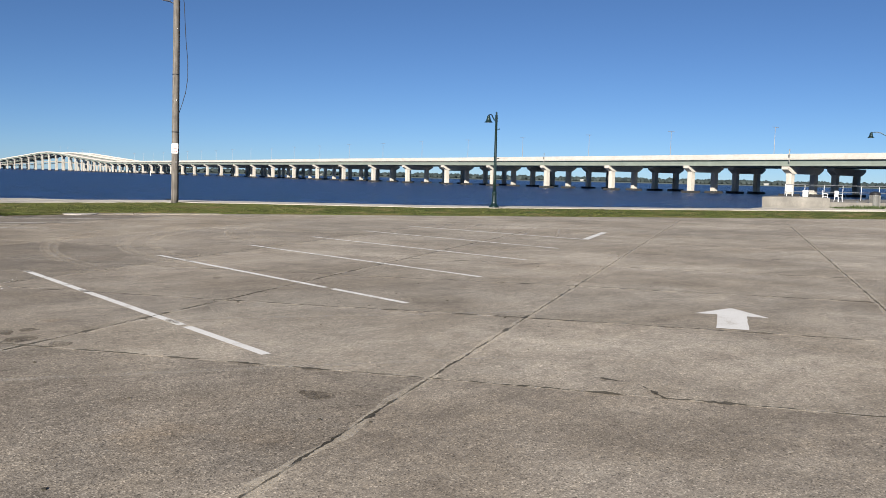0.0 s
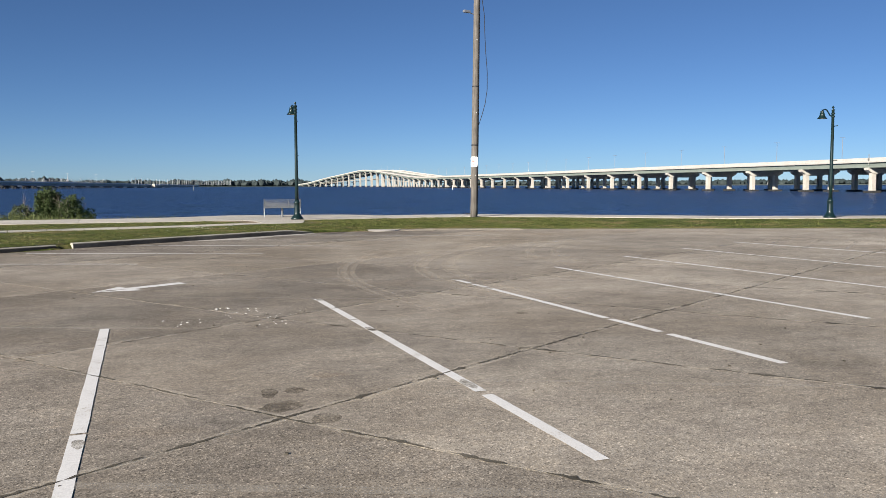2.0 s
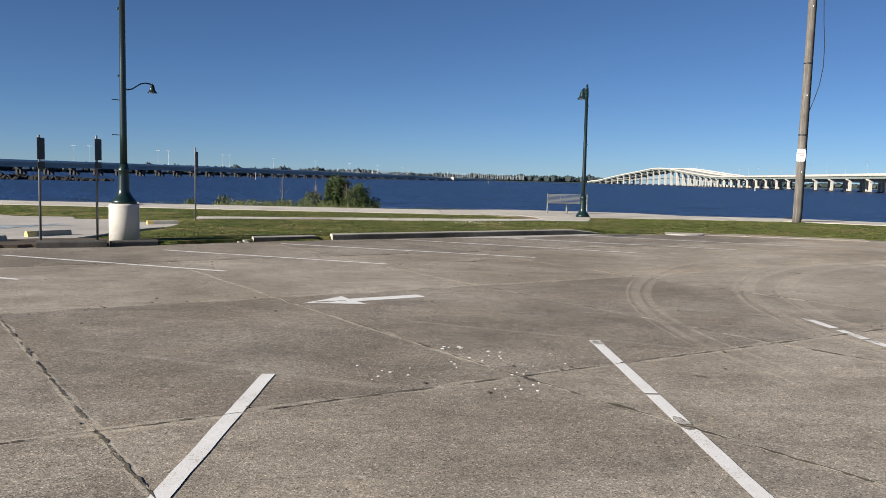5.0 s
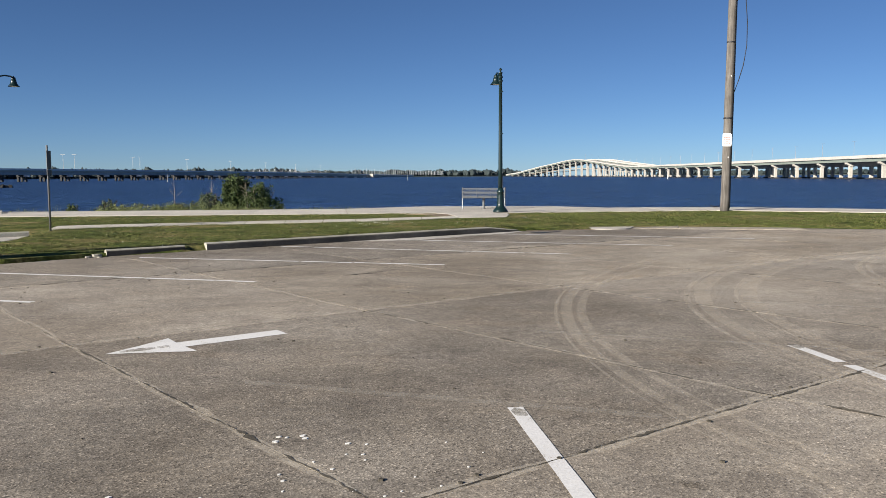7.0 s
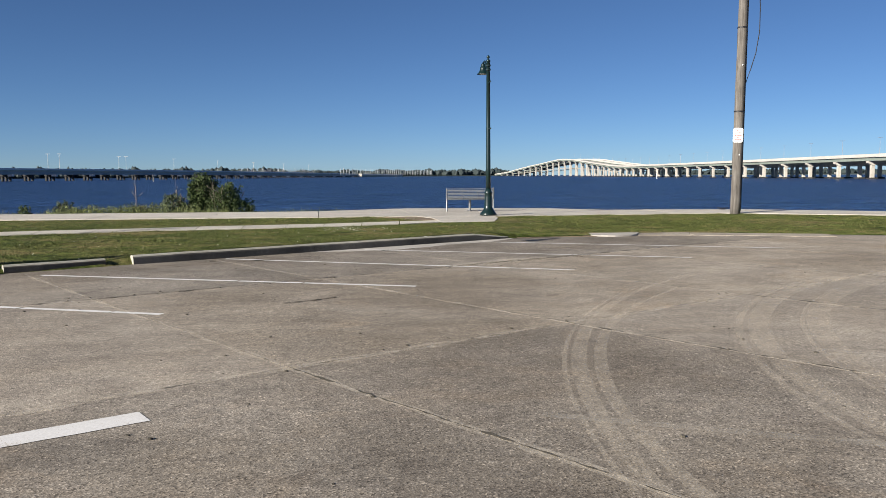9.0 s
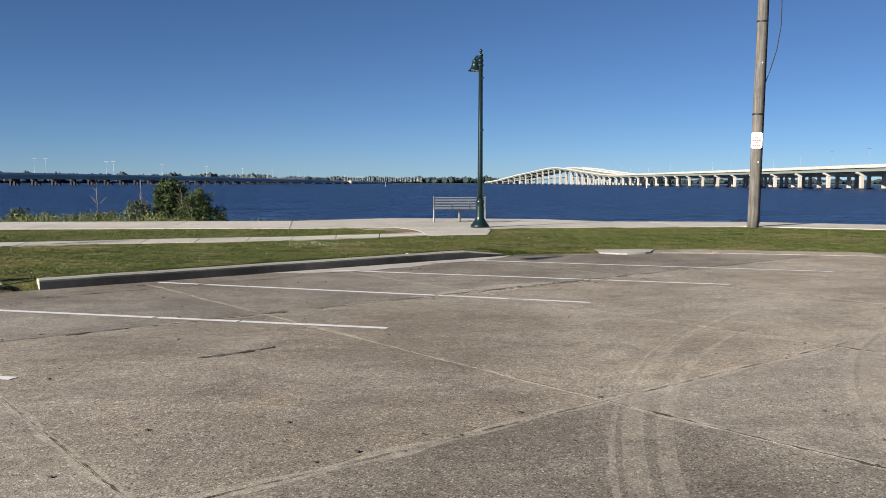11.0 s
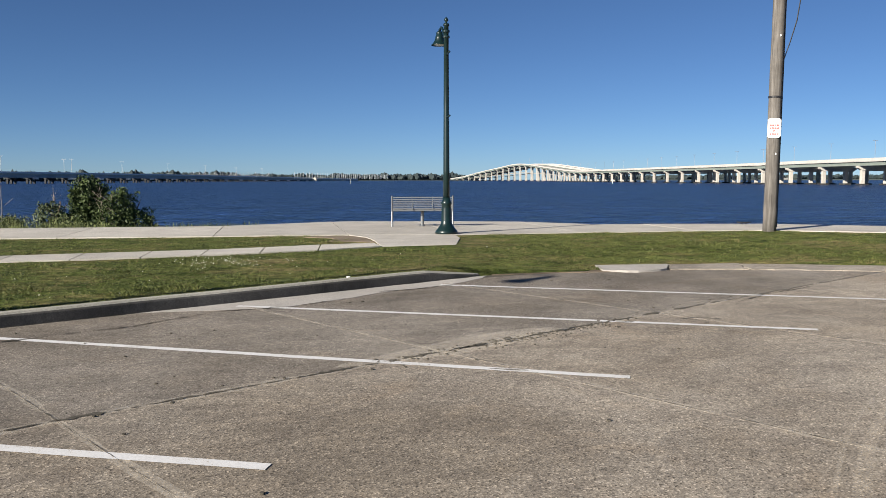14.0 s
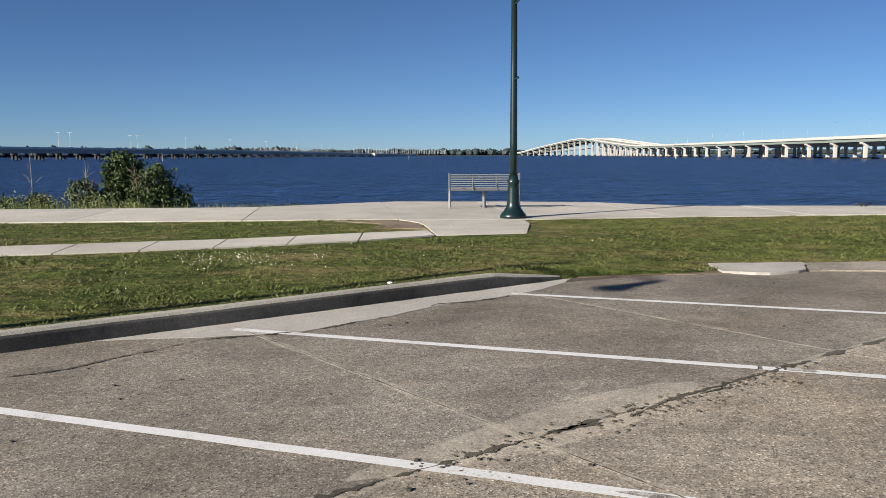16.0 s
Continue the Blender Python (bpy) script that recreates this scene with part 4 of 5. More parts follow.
sign = thing("parking_sign", "small white metal sign with red lettering on the utility pole", "sign")
bm = bmesh.new()
box(bm, (0.31, 0.008, 0.47), (0, 0, 0), 0, 0)
bmesh.ops.bevel(bm, geom=[e for e in bm.edges if abs(e.verts[0].co.y - e.verts[1].co.y) > 0.004], offset=0.03, segments=3, affect="EDGES")
part("plate", bm, M_SIGNWHITE, sign)
font = bpy.data.curves.new("letters", "FONT")
font.body, font.size, font.align_x, font.extrude = "NO", 0.095, "CENTER", 0.0015
text = new("letters", font)
text.data.materials.append(M_SIGNRED)
text.matrix_basis = pose(0, -0.0055, 0.135, 90, 0, 0)
text.parent = sign
for zz, w in ((0.072, 0.22), (0.0, 0.23), (-0.068, 0.06), (-0.145, 0.22)):
    bm = bmesh.new()
    k = max(1, int(w / 0.055))
    for i in range(k):
        box(bm, (w / k * 0.78, 0.003, 0.036), (-w / 2 + w / k * (i + 0.5), -0.0055, zz), 0, 0)
    part("lettering_line", bm, M_SIGNRED, sign)
sign.matrix_world = POLE @ pose(-0.084, -0.145, 2.65, 0, 0, -30)


# ---------------------------------------------------------------- bench
bench = thing("bench", "pale grey slatted metal bench facing the water", "bench")
for k in range(8):
    bm = bmesh.new()
    box(bm, (1.66, 0.018, 0.026), (0, -0.05 - 0.012 * k, 0.44 + 0.052 * k), 0, 0.004)
    part("back_slat", bm, M_BENCH, bench)
for k in range(7):
    bm = bmesh.new()
    box(bm, (1.66, 0.03, 0.018), (0, 0.03 + 0.062 * k, 0.42 + 0.006 * (k - 3) ** 2 * 0.6), 0, 0.004)
    part("seat_slat", bm, M_BENCH, bench)
for x in (-0.83, 0.83):
    bm = bmesh.new()
    tube(bm, [(x, -0.16, 0.0), (x, -0.09, 0.30), (x, -0.05, 0.43), (x, -0.145, 0.85)], 0.022, 8)
    tube(bm, [(x, -0.06, 0.42), (x, 0.42, 0.43), (x, 0.46, 0.40), (x, 0.46, 0.0)], 0.022, 8)
    tube(bm, [(x, -0.10, 0.64), (x, 0.40, 0.64), (x, 0.45, 0.60), (x, 0.45, 0.42)], 0.02, 8)
    part("end_frame", bm, M_BENCH, bench)
for x in (-0.28, 0.28):
    bm = bmesh.new()
    box(bm, (0.02, 0.012, 0.40), (x, -0.105, 0.63), 0, 0)
    part("back_strap", bm, M_BENCH, bench)
bm = bmesh.new()
lathe(bm, [(0.07, 0.0), (0.07, 0.02), (0.045, 0.03), (0.045, 0.40), (0.06, 0.41)], 14, (0.0, 0.2, 0))
part("centre_leg", bm, M_BENCH, bench)
bench.matrix_world = pose(8.58, 41.45, 0.212, 0, 0, -9)


cleat = thing("mooring_cleat", "low dark iron mooring cleat at the water's edge", "cleat")
bm = bmesh.new()
lathe(bm, [(0.06, 0.0), (0.05, 0.02), (0.035, 0.08)], 10, (-0.09, 0, 0))
lathe(bm, [(0.06, 0.0), (0.05, 0.02), (0.035, 0.08)], 10, (0.09, 0, 0))
tube(bm, [(-0.32, 0, 0.11), (-0.1, 0, 0.085), (0.1, 0, 0.085), (0.32, 0, 0.11)], 0.03, 8)
part("horn", bm, M_CABLE, cleat, "", True)
cleat.matrix_world = pose(17.7, 40.45, 0.213, 0, 0, -18) @ Matrix.Scale(0.6, 4)

# ---------------------------------------------------------------- sign posts and wheel stops
def sign_post(x, y, z, height, az, label, plates):
    post = thing("sign_post", label, "sign post", "sign posts")
    bm = bmesh.new()
    lathe(bm, [(0.025, 0.0), (0.025, height - 0.02), (0.018, height)], 12)
    part("post", bm, M_POST, post, "", True)
    for zz, w, h in plates:
        bm = bmesh.new()
        box(bm, (w, 0.012, h), (0, -0.038, zz), 0, 0.003)
        box(bm, (0.05, 0.03, 0.03), (0, -0.02, zz + h * 0.25), 0, 0)
        box(bm, (0.05, 0.03, 0.03), (0, -0.02, zz - h * 0.25), 0, 0)
        part("sign_plate", bm, M_DARKSTEEL, post, "dark sheet metal plate seen from its back")
    post.matrix_world = pose(x, y, z, 0, 0, az)


sign_post(-5.87, 24.23, 0.04, 2.27, 86, "galvanised post with a reserved parking plate", [(1.98, 0.31, 0.46), (1.63, 0.31, 0.15)])
sign_post(-4.9, 24.83, 0.04, 2.31, 85, "galvanised post with a plate beside the pedestal", [(2.0, 0.31, 0.46), (1.66, 0.31, 0.13)])
sign_post(-4.4, 31.25, 0.12, 2.22, 90, "galvanised post with a plate in the lawn", [(1.85, 0.31, 0.46), (1.52, 0.31, 0.15)])


def wheel_stop(a, b, z, label):
    a, b = Vector(a), Vector(b)
    stop = thing("wheel_stop", label, "wheel stop", "wheel stops")
    L = (b - a).length
    for name, x0, x1, mat in (("block", 0.2 * L, L, M_KERB), ("painted_end", 0.0, 0.2 * L, M_YELLOW)):
        bm = bmesh.new()
        prof = [(-0.075, 0), (-0.06, 0.09), (-0.04, 0.12), (0.04, 0.12), (0.06, 0.09), (0.075, 0)]
        ends = [[bm.verts.new((x, yy, zz)) for yy, zz in prof] for x in (x0, x1)]
        for k in range(len(prof)):
            j = (k + 1) % len(prof)
            bm.faces.new((ends[0][k], ends[1][k], ends[1][j], ends[0][j]))
        bm.faces.new(ends[0])
        bm.faces.new(list(reversed(ends[1])))
        bmesh.ops.recalc_face_normals(bm, faces=bm.faces)
        part(name, bm, mat, stop, "worn yellow paint" if name == "painted_end" else "")
    d = b - a
    stop.matrix_world = pose(a.x, a.y, z, 0, 0, math.degrees(math.atan2(d.y, d.x)))


wheel_stop((-7.22, 23.3), (-6.58, 24.17), 0.061, "concrete wheel stop with a yellow end beside bare soil")
wheel_stop((-6.71, 25.41), (-6.08, 26.29), 0.061, "concrete wheel stop with a yellow end")
wheel_stop((-5.69, 30.82), (-4.93, 31.27), 0.061, "concrete wheel stop with a yellow end near the lawn")
for a, b in (((-9.5, 28.0), (-7.6, 28.9)), ((-9.2, 29.0), (-7.3, 29.8)), ((-8.6, 27.2), (-8.0, 30.4))):
    stripe("blue_line", a, b, 0.22, M_BLUE, (), 0.067)


# ---------------------------------------------------------------- shrubs on the bank
def leaf_cloud(rng, blobs, count, size):
    """Small leaves set over the outside of several lumps, uneven and with gaps."""
    verts, faces = [], []
    for (cx, cy, cz, rx, ry, rz), share in blobs:
        for _ in range(int(count * share)):
            d = rng.normal(size=3)
            d /= np.linalg.norm(d)
            lump = 1 + 0.42 * noise.noise((d[0] * 2.4 + cx, d[1] * 2.4, d[2] * 2.4 + cz)) + 0.22 * noise.noise((d[0] * 6 + cy, d[1] * 6, d[2] * 6))
            r = lump * rng.uniform(0.62, 1.03)
            p = np.array((cx + rx * r * d[0], cy + ry * r * d[1], max(0.02, cz + rz * r * d[2])))
            a, b = rng.normal(size=3), rng.normal(size=3)
            a /= np.linalg.norm(a)
            b -= a * (a @ b)
            b /= np.linalg.norm(b)
            s = size * rng.uniform(0.6, 1.4)
            k = len(verts)
            verts += [tuple(p - a * s), tuple(p + b * s * 0.42), tuple(p + a * s), tuple(p - b * s * 0.42)]
            faces.append((k, k + 1, k + 2, k + 3))
    return verts, faces


def shrub(name, label, at, blobs, count, size, mat, seed, stems=7, spread=0.5, tall=1.2):
    rng = np.random.default_rng(seed)
    bush = thing(name, label, "shrub", "shrubs on the bank")
    bm = bmesh.new()
    for _ in range(stems):
        a, q = rng.uniform(0, 6.28), rng.uniform(0.3, 1.0) * spread
        h = tall * rng.uniform(0.7, 1.0)
        tube(bm, [(0.1 * q * math.cos(a), 0.1 * q * math.sin(a), 0), (0.5 * q * math.cos(a), 0.5 * q * math.sin(a), h * 0.45), (q * math.cos(a + 0.2), q * math.sin(a + 0.2), h)], [0.03, 0.02, 0.008], 5)
    part("stems", bm, M_BARK, bush)
    raw("leaves", *leaf_cloud(rng, blobs, count, size), mat, bush)
    bush.matrix_world = pose(*at)


def bank_z(y):
    return float(np.interp(y, [42, 43.5, 47, 52, 55], [0.1, 0.05, -0.45, -0.75, -2.2]))


def bank(x, y):
    return x, y, bank_z(y)


shrub("shrub", "tall rounded dark green shrub on the bank", bank(-1.98, 50.85), [((0, 0, 1.35, 0.60, 0.62, 0.96), 0.55), ((-0.15, 0, 0.65, 0.66, 0.6, 0.65), 0.25), ((0.15, 0, 1.62, 0.52, 0.52, 0.58), 0.2)], 8500, 0.062, M_LEAF, 11, 9, 0.6, 2.1)
shrub("shrub", "leaning green shrub with bare twigs on the bank", bank(-0.8, 50.4), [((0, 0, 1.02, 0.58, 0.6, 0.85), 0.4), ((0.5, 0, 0.6, 0.70, 0.55, 0.55), 0.33), ((-0.35, 0, 0.8, 0.5, 0.55, 0.7), 0.27)], 7000, 0.06, M_LEAF, 12, 9, 0.8, 1.6)
shrub("shrub", "small pale shrub with bare stems", bank(-3.2, 50.7), [((0, 0, 0.85, 0.55, 0.5, 0.55), 0.7), ((0.4, 0, 0.5, 0.55, 0.5, 0.45), 0.3)], 2200, 0.058, M_LEAF_PALE, 13, 6, 0.6, 1.5)
shrub("shrub", "low sparse shrub with a dead stem", bank(-4.65, 50.9), [((0, 0, 0.5, 0.45, 0.42, 0.4), 1.0)], 900, 0.058, M_LEAF_PALE, 14, 5, 0.5, 1.1)
shrub("shrub", "small rounded shrub at the water's edge", bank(-8.1, 51.5), [((0, 0, 0.62, 0.42, 0.4, 0.52), 1.0)], 900, 0.06, M_LEAF_PALE, 15, 5, 0.5, 1.2)
shrub("shrub", "low green shrub at the water's edge", bank(-9.8, 51.6), [((0, 0, 0.5, 0.32, 0.3, 0.42), 1.0)], 800, 0.06, M_LEAF, 16, 5, 0.45, 1.0)


def twigs(at, seed, height, n, label):
    rng = np.random.default_rng(seed)
    dead = thing("dead_stem", label, "dead plant", "dead stems")
    bm = bmesh.new()
    top = Vector((rng.normal(0, 0.12), 0, height))
    tube(bm, [(0, 0, 0), top * 0.5 + Vector((0.05, 0, 0)), top], [0.018, 0.013, 0.005], 5)
    for _ in range(n):
        s = rng.uniform(0.35, 0.9)
        p = top * s
        d = Vector((rng.normal(0, 0.3), rng.normal(0, 0.15), rng.uniform(0.1, 0.4)))
        tube(bm, [p, p + d * 0.6, p + d], [0.008, 0.006, 0.003], 4)
    part("stem", bm, M_TWIG, dead)
    dead.matrix_world = pose(*at)


twigs(bank(-4.9, 50.8), 1, 2.3, 6, "bare grey dead stem leaning over the bank")
twigs(bank(-3.1, 50.6), 2, 2.0, 5, "bare upright dead stem in a shrub")
twigs(bank(-2.9, 50.6), 3, 1.3, 4, "thin bare dead stem in the weeds")
twigs(bank(-1.35, 50.1), 4, 1.9, 10, "bare branching twigs in a shrub")
twigs(bank(-0.95, 50.0), 5, 1.6, 9, "bare crossing twigs in a shrub")


def weeds():
    rng = np.random.default_rng(8)
    verts, faces = [], []
    for _ in range(15000):
        x = rng.uniform(-16, 4.2)
        y = line_y(OUTER, x) + rng.uniform(0.05, 1.0) * (8.2 if x < 1 else 8.2 - 1.6 * (x - 1))
        h = rng.uniform(0.08, 0.40) * (1.0 if x < 0.0 else 0.6) * (1 if rng.random() < 0.5 + 0.5 * noise.noise((x * 0.6, 3, 0)) else 0.5)
        if x < -7.0 and noise.noise((x * 0.9, 9, 0)) < 0.05:
            continue
        a = rng.uniform(0, 6.28)
        wx, wy = 0.014 * math.cos(a), 0.014 * math.sin(a)
        lx, ly = rng.normal(0, 0.09, 2)
        k = len(verts)
        verts += [(x - wx, y - wy, bank_z(y) - 0.05), (x + wx, y + wy, bank_z(y) - 0.05), (x + lx, y + ly, bank_z(y) + 0.12 + h)]
        faces.append((k, k + 1, k + 2))
    tagged(raw("shore_weeds", verts, faces, M_WEED), "tangled weeds and grass along the bank", "weeds", "", "stuff")


weeds()


def undergrowth():
    """Low leafy growth that covers the bank under the shrubs."""
    rng = np.random.default_rng(21)
    blobs = []
    for _ in range(90):
        x, y = rng.uniform(-15, 0.2), rng.uniform(46.0, 49.6)
        h = (0.78 + 0.3 * noise.noise((x * 0.8, y, 0))) * (1 - 0.55 * smooth(-2.5, 0.5, x)) * (1 - 0.5 * smooth(-6.5, -9.0, x))
        blobs.append(((x, y, bank_z(y) + 0.5 * h, rng.uniform(0.3, 0.7), 0.4, 0.5 * h), 1 / 90))
    verts, faces = [], []
    for blob, share in blobs:
        vs, fs = leaf_cloud(rng, [((0, 0, blob[5], blob[3], blob[4], blob[5]), 1.0)], 260, 0.042)
        k = len(verts)
        verts += [(v[0] + blob[0], v[1] + blob[1], v[2] + blob[2] - blob[5]) for v in vs]
        faces += [tuple(i + k for i in q) for q in fs]
    tagged(raw("undergrowth", verts, faces, M_WEED), "low leafy green growth along the bank", "weeds", "", "stuff")


undergrowth()
bm = bmesh.new()
prev = None
for k in range(34):
    x = -60 + 2.0 * k if k < 28 else -4.0 + 1.6 * (k - 28)
    reach = 11.5 if x < 1 else max(0.6, 11.5 - 3.2 * (x - 1))
    y0 = line_y(OUTER, x) - 0.15
    row = [bm.verts.new((x, y0 + reach * t, min(bank_z(y0 + 11.5 * t), 0.03) + 0.05 * noise.noise((x, t * 9, 0)))) for t in (0, 0.1, 0.2, 0.35, 0.5, 0.65, 0.8, 0.9, 1.0)]
    if prev:
        for i in range(8):
            bm.faces.new((prev[i], row[i], row[i + 1], prev[i + 1]))
    prev = row
tagged(part("bank", bm, M_DIRT), "muddy bank below the promenade", "bank", "", "structure")


def riprap():
    """Low jetty of dark rocks in the water."""
    rng = random.Random(4)
    bm = bmesh.new()
    for _ in range(420):
        t = rng.random() ** 1.25
        x, y = -190 + 84 * t + rng.gauss(0, 1.5), 300 + 6 * t + rng.gauss(0, 3.0)
        s = rng.uniform(1.0, 2.6) * (1 - 0.6 * t)
        r = bmesh.ops.create_icosphere(bm, subdivisions=1, radius=s, matrix=Matrix.Translation((x, y, WATER + 0.1 + rng.random() * 0.8 * (1 - t))) @ Euler((rng.random() * 3, rng.random() * 3, 0)).to_matrix().to_4x4() @ Matrix.Diagonal((1.3, 1, 0.7, 1)))
        for v in r["verts"]:
            v.co += 0.25 * s * Vector((rng.random() - 0.5, rng.random() - 0.5, rng.random() - 0.5))
    tagged(part("rock_jetty", bm, M_ROCK), "low jetty of dark rocks in the water", "rocks", "", "stuff")


riprap()


# ---------------------------------------------------------------- the long bridge
SPAN = 38.0


def bridge_line():
    """Foot of each pier, the heading there, and the height of the parapet's top."""
    p, out = Vector((242.0, 82.6)) - 3 * SPAN * Vector((math.cos(radians(80.2)), math.sin(radians(80.2)))), []
    idx = [-3, 0, 5, 9, 13, 17, 20, 25, 26, 27, 28, 30, 32, 34, 35, 36, 37, 38, 39, 41, 42, 43, 44, 45, 46, 48]
    zed = [11.0, 11.0, 11.1, 11.45, 11.5, 11.7, 11.9, 12.3, 12.9, 13.8, 15.2, 18.3, 22.1, 26.3, 27.9, 28.7, 28.3, 26.8, 24.9, 21.0, 18.9, 16.4, 13.5, 10.3, 7.2, 3.6]
    for i in range(-3, 49):
        h = 81.4 if i < 27 else 81.4 + 0.82 * (i - 27)
        h = 80.2 if i < 0 else h
        out.append((p.copy(), h, float(np.interp(i, idx, zed))))
        p = p + SPAN * Vector((math.cos(radians(h)), math.sin(radians(h))))
    return out


LINE = bridge_line()


def apart(k, shift):
    """The second bridge swings further out where the two climb over the channel."""
    return shift + (11.0 * smooth(24, 33, k) if shift > 10 else 0.0)


def deck_run(name, shift, width, profile, mat, parent, lift=0.0):
    """Sweeps a cross-section (across, below the parapet's top) along the bridge."""
    bm = bmesh.new()
    prev = None
    for k, (p, h, z) in enumerate(LINE):
        n = Vector((math.sin(radians(h)), -math.cos(radians(h))))
        o = apart(k, shift)
        ring = [bm.verts.new((p.x + n.x * (o + a), p.y + n.y * (o + a), z + b + lift)) for a, b in profile]
        if prev:
            for k in range(len(ring)):
                j = (k + 1) % len(ring)
                bm.faces.new((prev[k], prev[j], ring[j], ring[k]))
        prev = ring
    bmesh.ops.recalc_face_normals(bm, faces=bm.faces)
    return part(name, bm, mat, parent)


def pier_mesh(top, wide, cols):
    """One bent: two columns, and a cap whose ends slope back underneath."""
    bm = bmesh.new()
    for c in cols:
        box(bm, (1.9, 1.7, top - 2.0 - WATER), (c, 0, (top - 2.0 + WATER) / 2), 0, 0.12)
    if top > 9.5:
        box(bm, (cols[1] - cols[0], 1.1, 1.3), ((cols[0] + cols[1]) / 2, 0, top * 0.5), 0, 0.1)
    w = wide / 2
    prof = [(-w, top), (w, top), (w, top - 0.9), (w - 2.2, top - 2.2), (-w + 2.2, top - 2.2), (-w, top - 0.9)]
    ends = [[bm.verts.new((a, y, z)) for a, z in prof] for y in (-1.15, 1.15)]
    for k in range(6):
        j = (k + 1) % 6
        bm.faces.new((ends[0][k], ends[0][j], ends[1][j], ends[1][k]))
    bm.faces.new(ends[0])
    bm.faces.new(list(reversed(ends[1])))
    bmesh.ops.recalc_face_normals(bm, faces=bm.faces)
    return bm


def long_bridge(name, shift, label, lamps):
    bridge = thing(name, label, "bridge", "twin highway bridges")
    deck_run("parapet", shift, 0, [(0, 0), (0.35, 0), (0.45, -1.25), (-0.35, -1.45), (-0.35, -1.2), (-0.05, -1.1)], M_DECK, bridge)
    deck_run("parapet", shift + 17.2, 0, [(0, 0), (0.35, 0), (0.45, -1.25), (0.0, -1.45)], M_DECK, bridge)
    deck_run("deck", shift, 0, [(-0.3, -1.46), (17.6, -1.3), (17.6, -1.72), (-0.3, -1.74)], M_DECK, bridge)
    for g in (0.7, 3.9, 7.1, 10.3, 13.5, 16.7):
        deck_run("girder", shift + g, 0, [(-0.35, -1.76), (0.35, -1.76), (0.12, -2.0), (0.12, -3.1), (0.42, -3.4), (0.42, -3.62), (-0.42, -3.62), (-0.42, -3.4), (-0.12, -3.1), (-0.12, -2.0)], M_GIRDER, bridge)
    cache = {}
    for k, (p, h, z) in enumerate(LINE):
        top = round((z - 3.65) * 4) / 4
        n = Vector((math.sin(radians(h)), -math.cos(radians(h))))
        c = p + n * (apart(k, shift) + 9.05)
        if top < 1.0:
            continue
        if top in cache:
            ob = cache[top].copy()
            scene.collection.objects.link(ob)
            feet = [f.copy() for f in cache[(top, "foot")]]
            for f in feet:
                scene.collection.objects.link(f)
        else:
            ob = cache[top] = part("pier", pier_mesh(top, 18.2, (-6.2, 5.8)), M_PIER, bridge)
            feet = cache[(top, "foot")] = []
            for x in (-6.2, 5.8):
                bm = bmesh.new()
                box(bm, (4.2, 4.6, 1.3), (x, 0, WATER + 0.15), 0, 0.1)
                feet.append(part("pile_cap", bm, M_DARKPIER, None, "dark stained footing at the waterline"))
        for f in feet:
            f.parent = ob
        ob.matrix_local = pose(c.x, c.y, 0, 0, 0, h - 90)
    if lamps:
        bm = bmesh.new()
        lathe(bm, [(0.13, 0.0), (0.07, 8.8)], 8)
        box(bm, (0.5, 2.6, 0.12), (0, 0, 8.8), 0, 0)
        first = part("lamp_post", bm, M_STEEL, bridge)
        for k in range(34):
            s = k * 1.12 + 3.15 - 1.12 * 2
            i = int(s)
            if i < 0 or i + 1 >= len(LINE):
                continue
            (p, h, z), (q, _, zq) = LINE[i], LINE[i + 1]
            f = s - i
            n = Vector((math.sin(radians(h)), -math.cos(radians(h))))
            c = p.lerp(q, f) + n * (shift + 8.6)
            ob = first if k == 2 else first.copy()
            if k != 2:
                scene.collection.objects.link(ob)
            ob.matrix_local = pose(c.x, c.y, z + (zq - z) * f, 0, 0, h)


long_bridge("highway_bridge", -2.0, "long pale concrete highway bridge on many piers", True)
long_bridge("highway_bridge", 21.5, "parallel pale concrete highway bridge behind the first", False)
# rusty bracket and pole on the parapet, a vehicle far off on the deck
bm = bmesh.new()
for k in (4, 7):
    p, h, z = LINE[k]
    tube(bm, [(p.x - 2.3, p.y - 1, z - 2.6), (p.x - 2.3, p.y - 1, z + 1.4)], 0.14, 6)
    box(bm, (0.5, 0.5, 0.8), (p.x - 2.3, p.y - 1, z - 0.6), 0, 0)
tagged(part("drain_pipe", bm, M_BIN), "grey pipe fixed to the bridge parapet", "pipe")


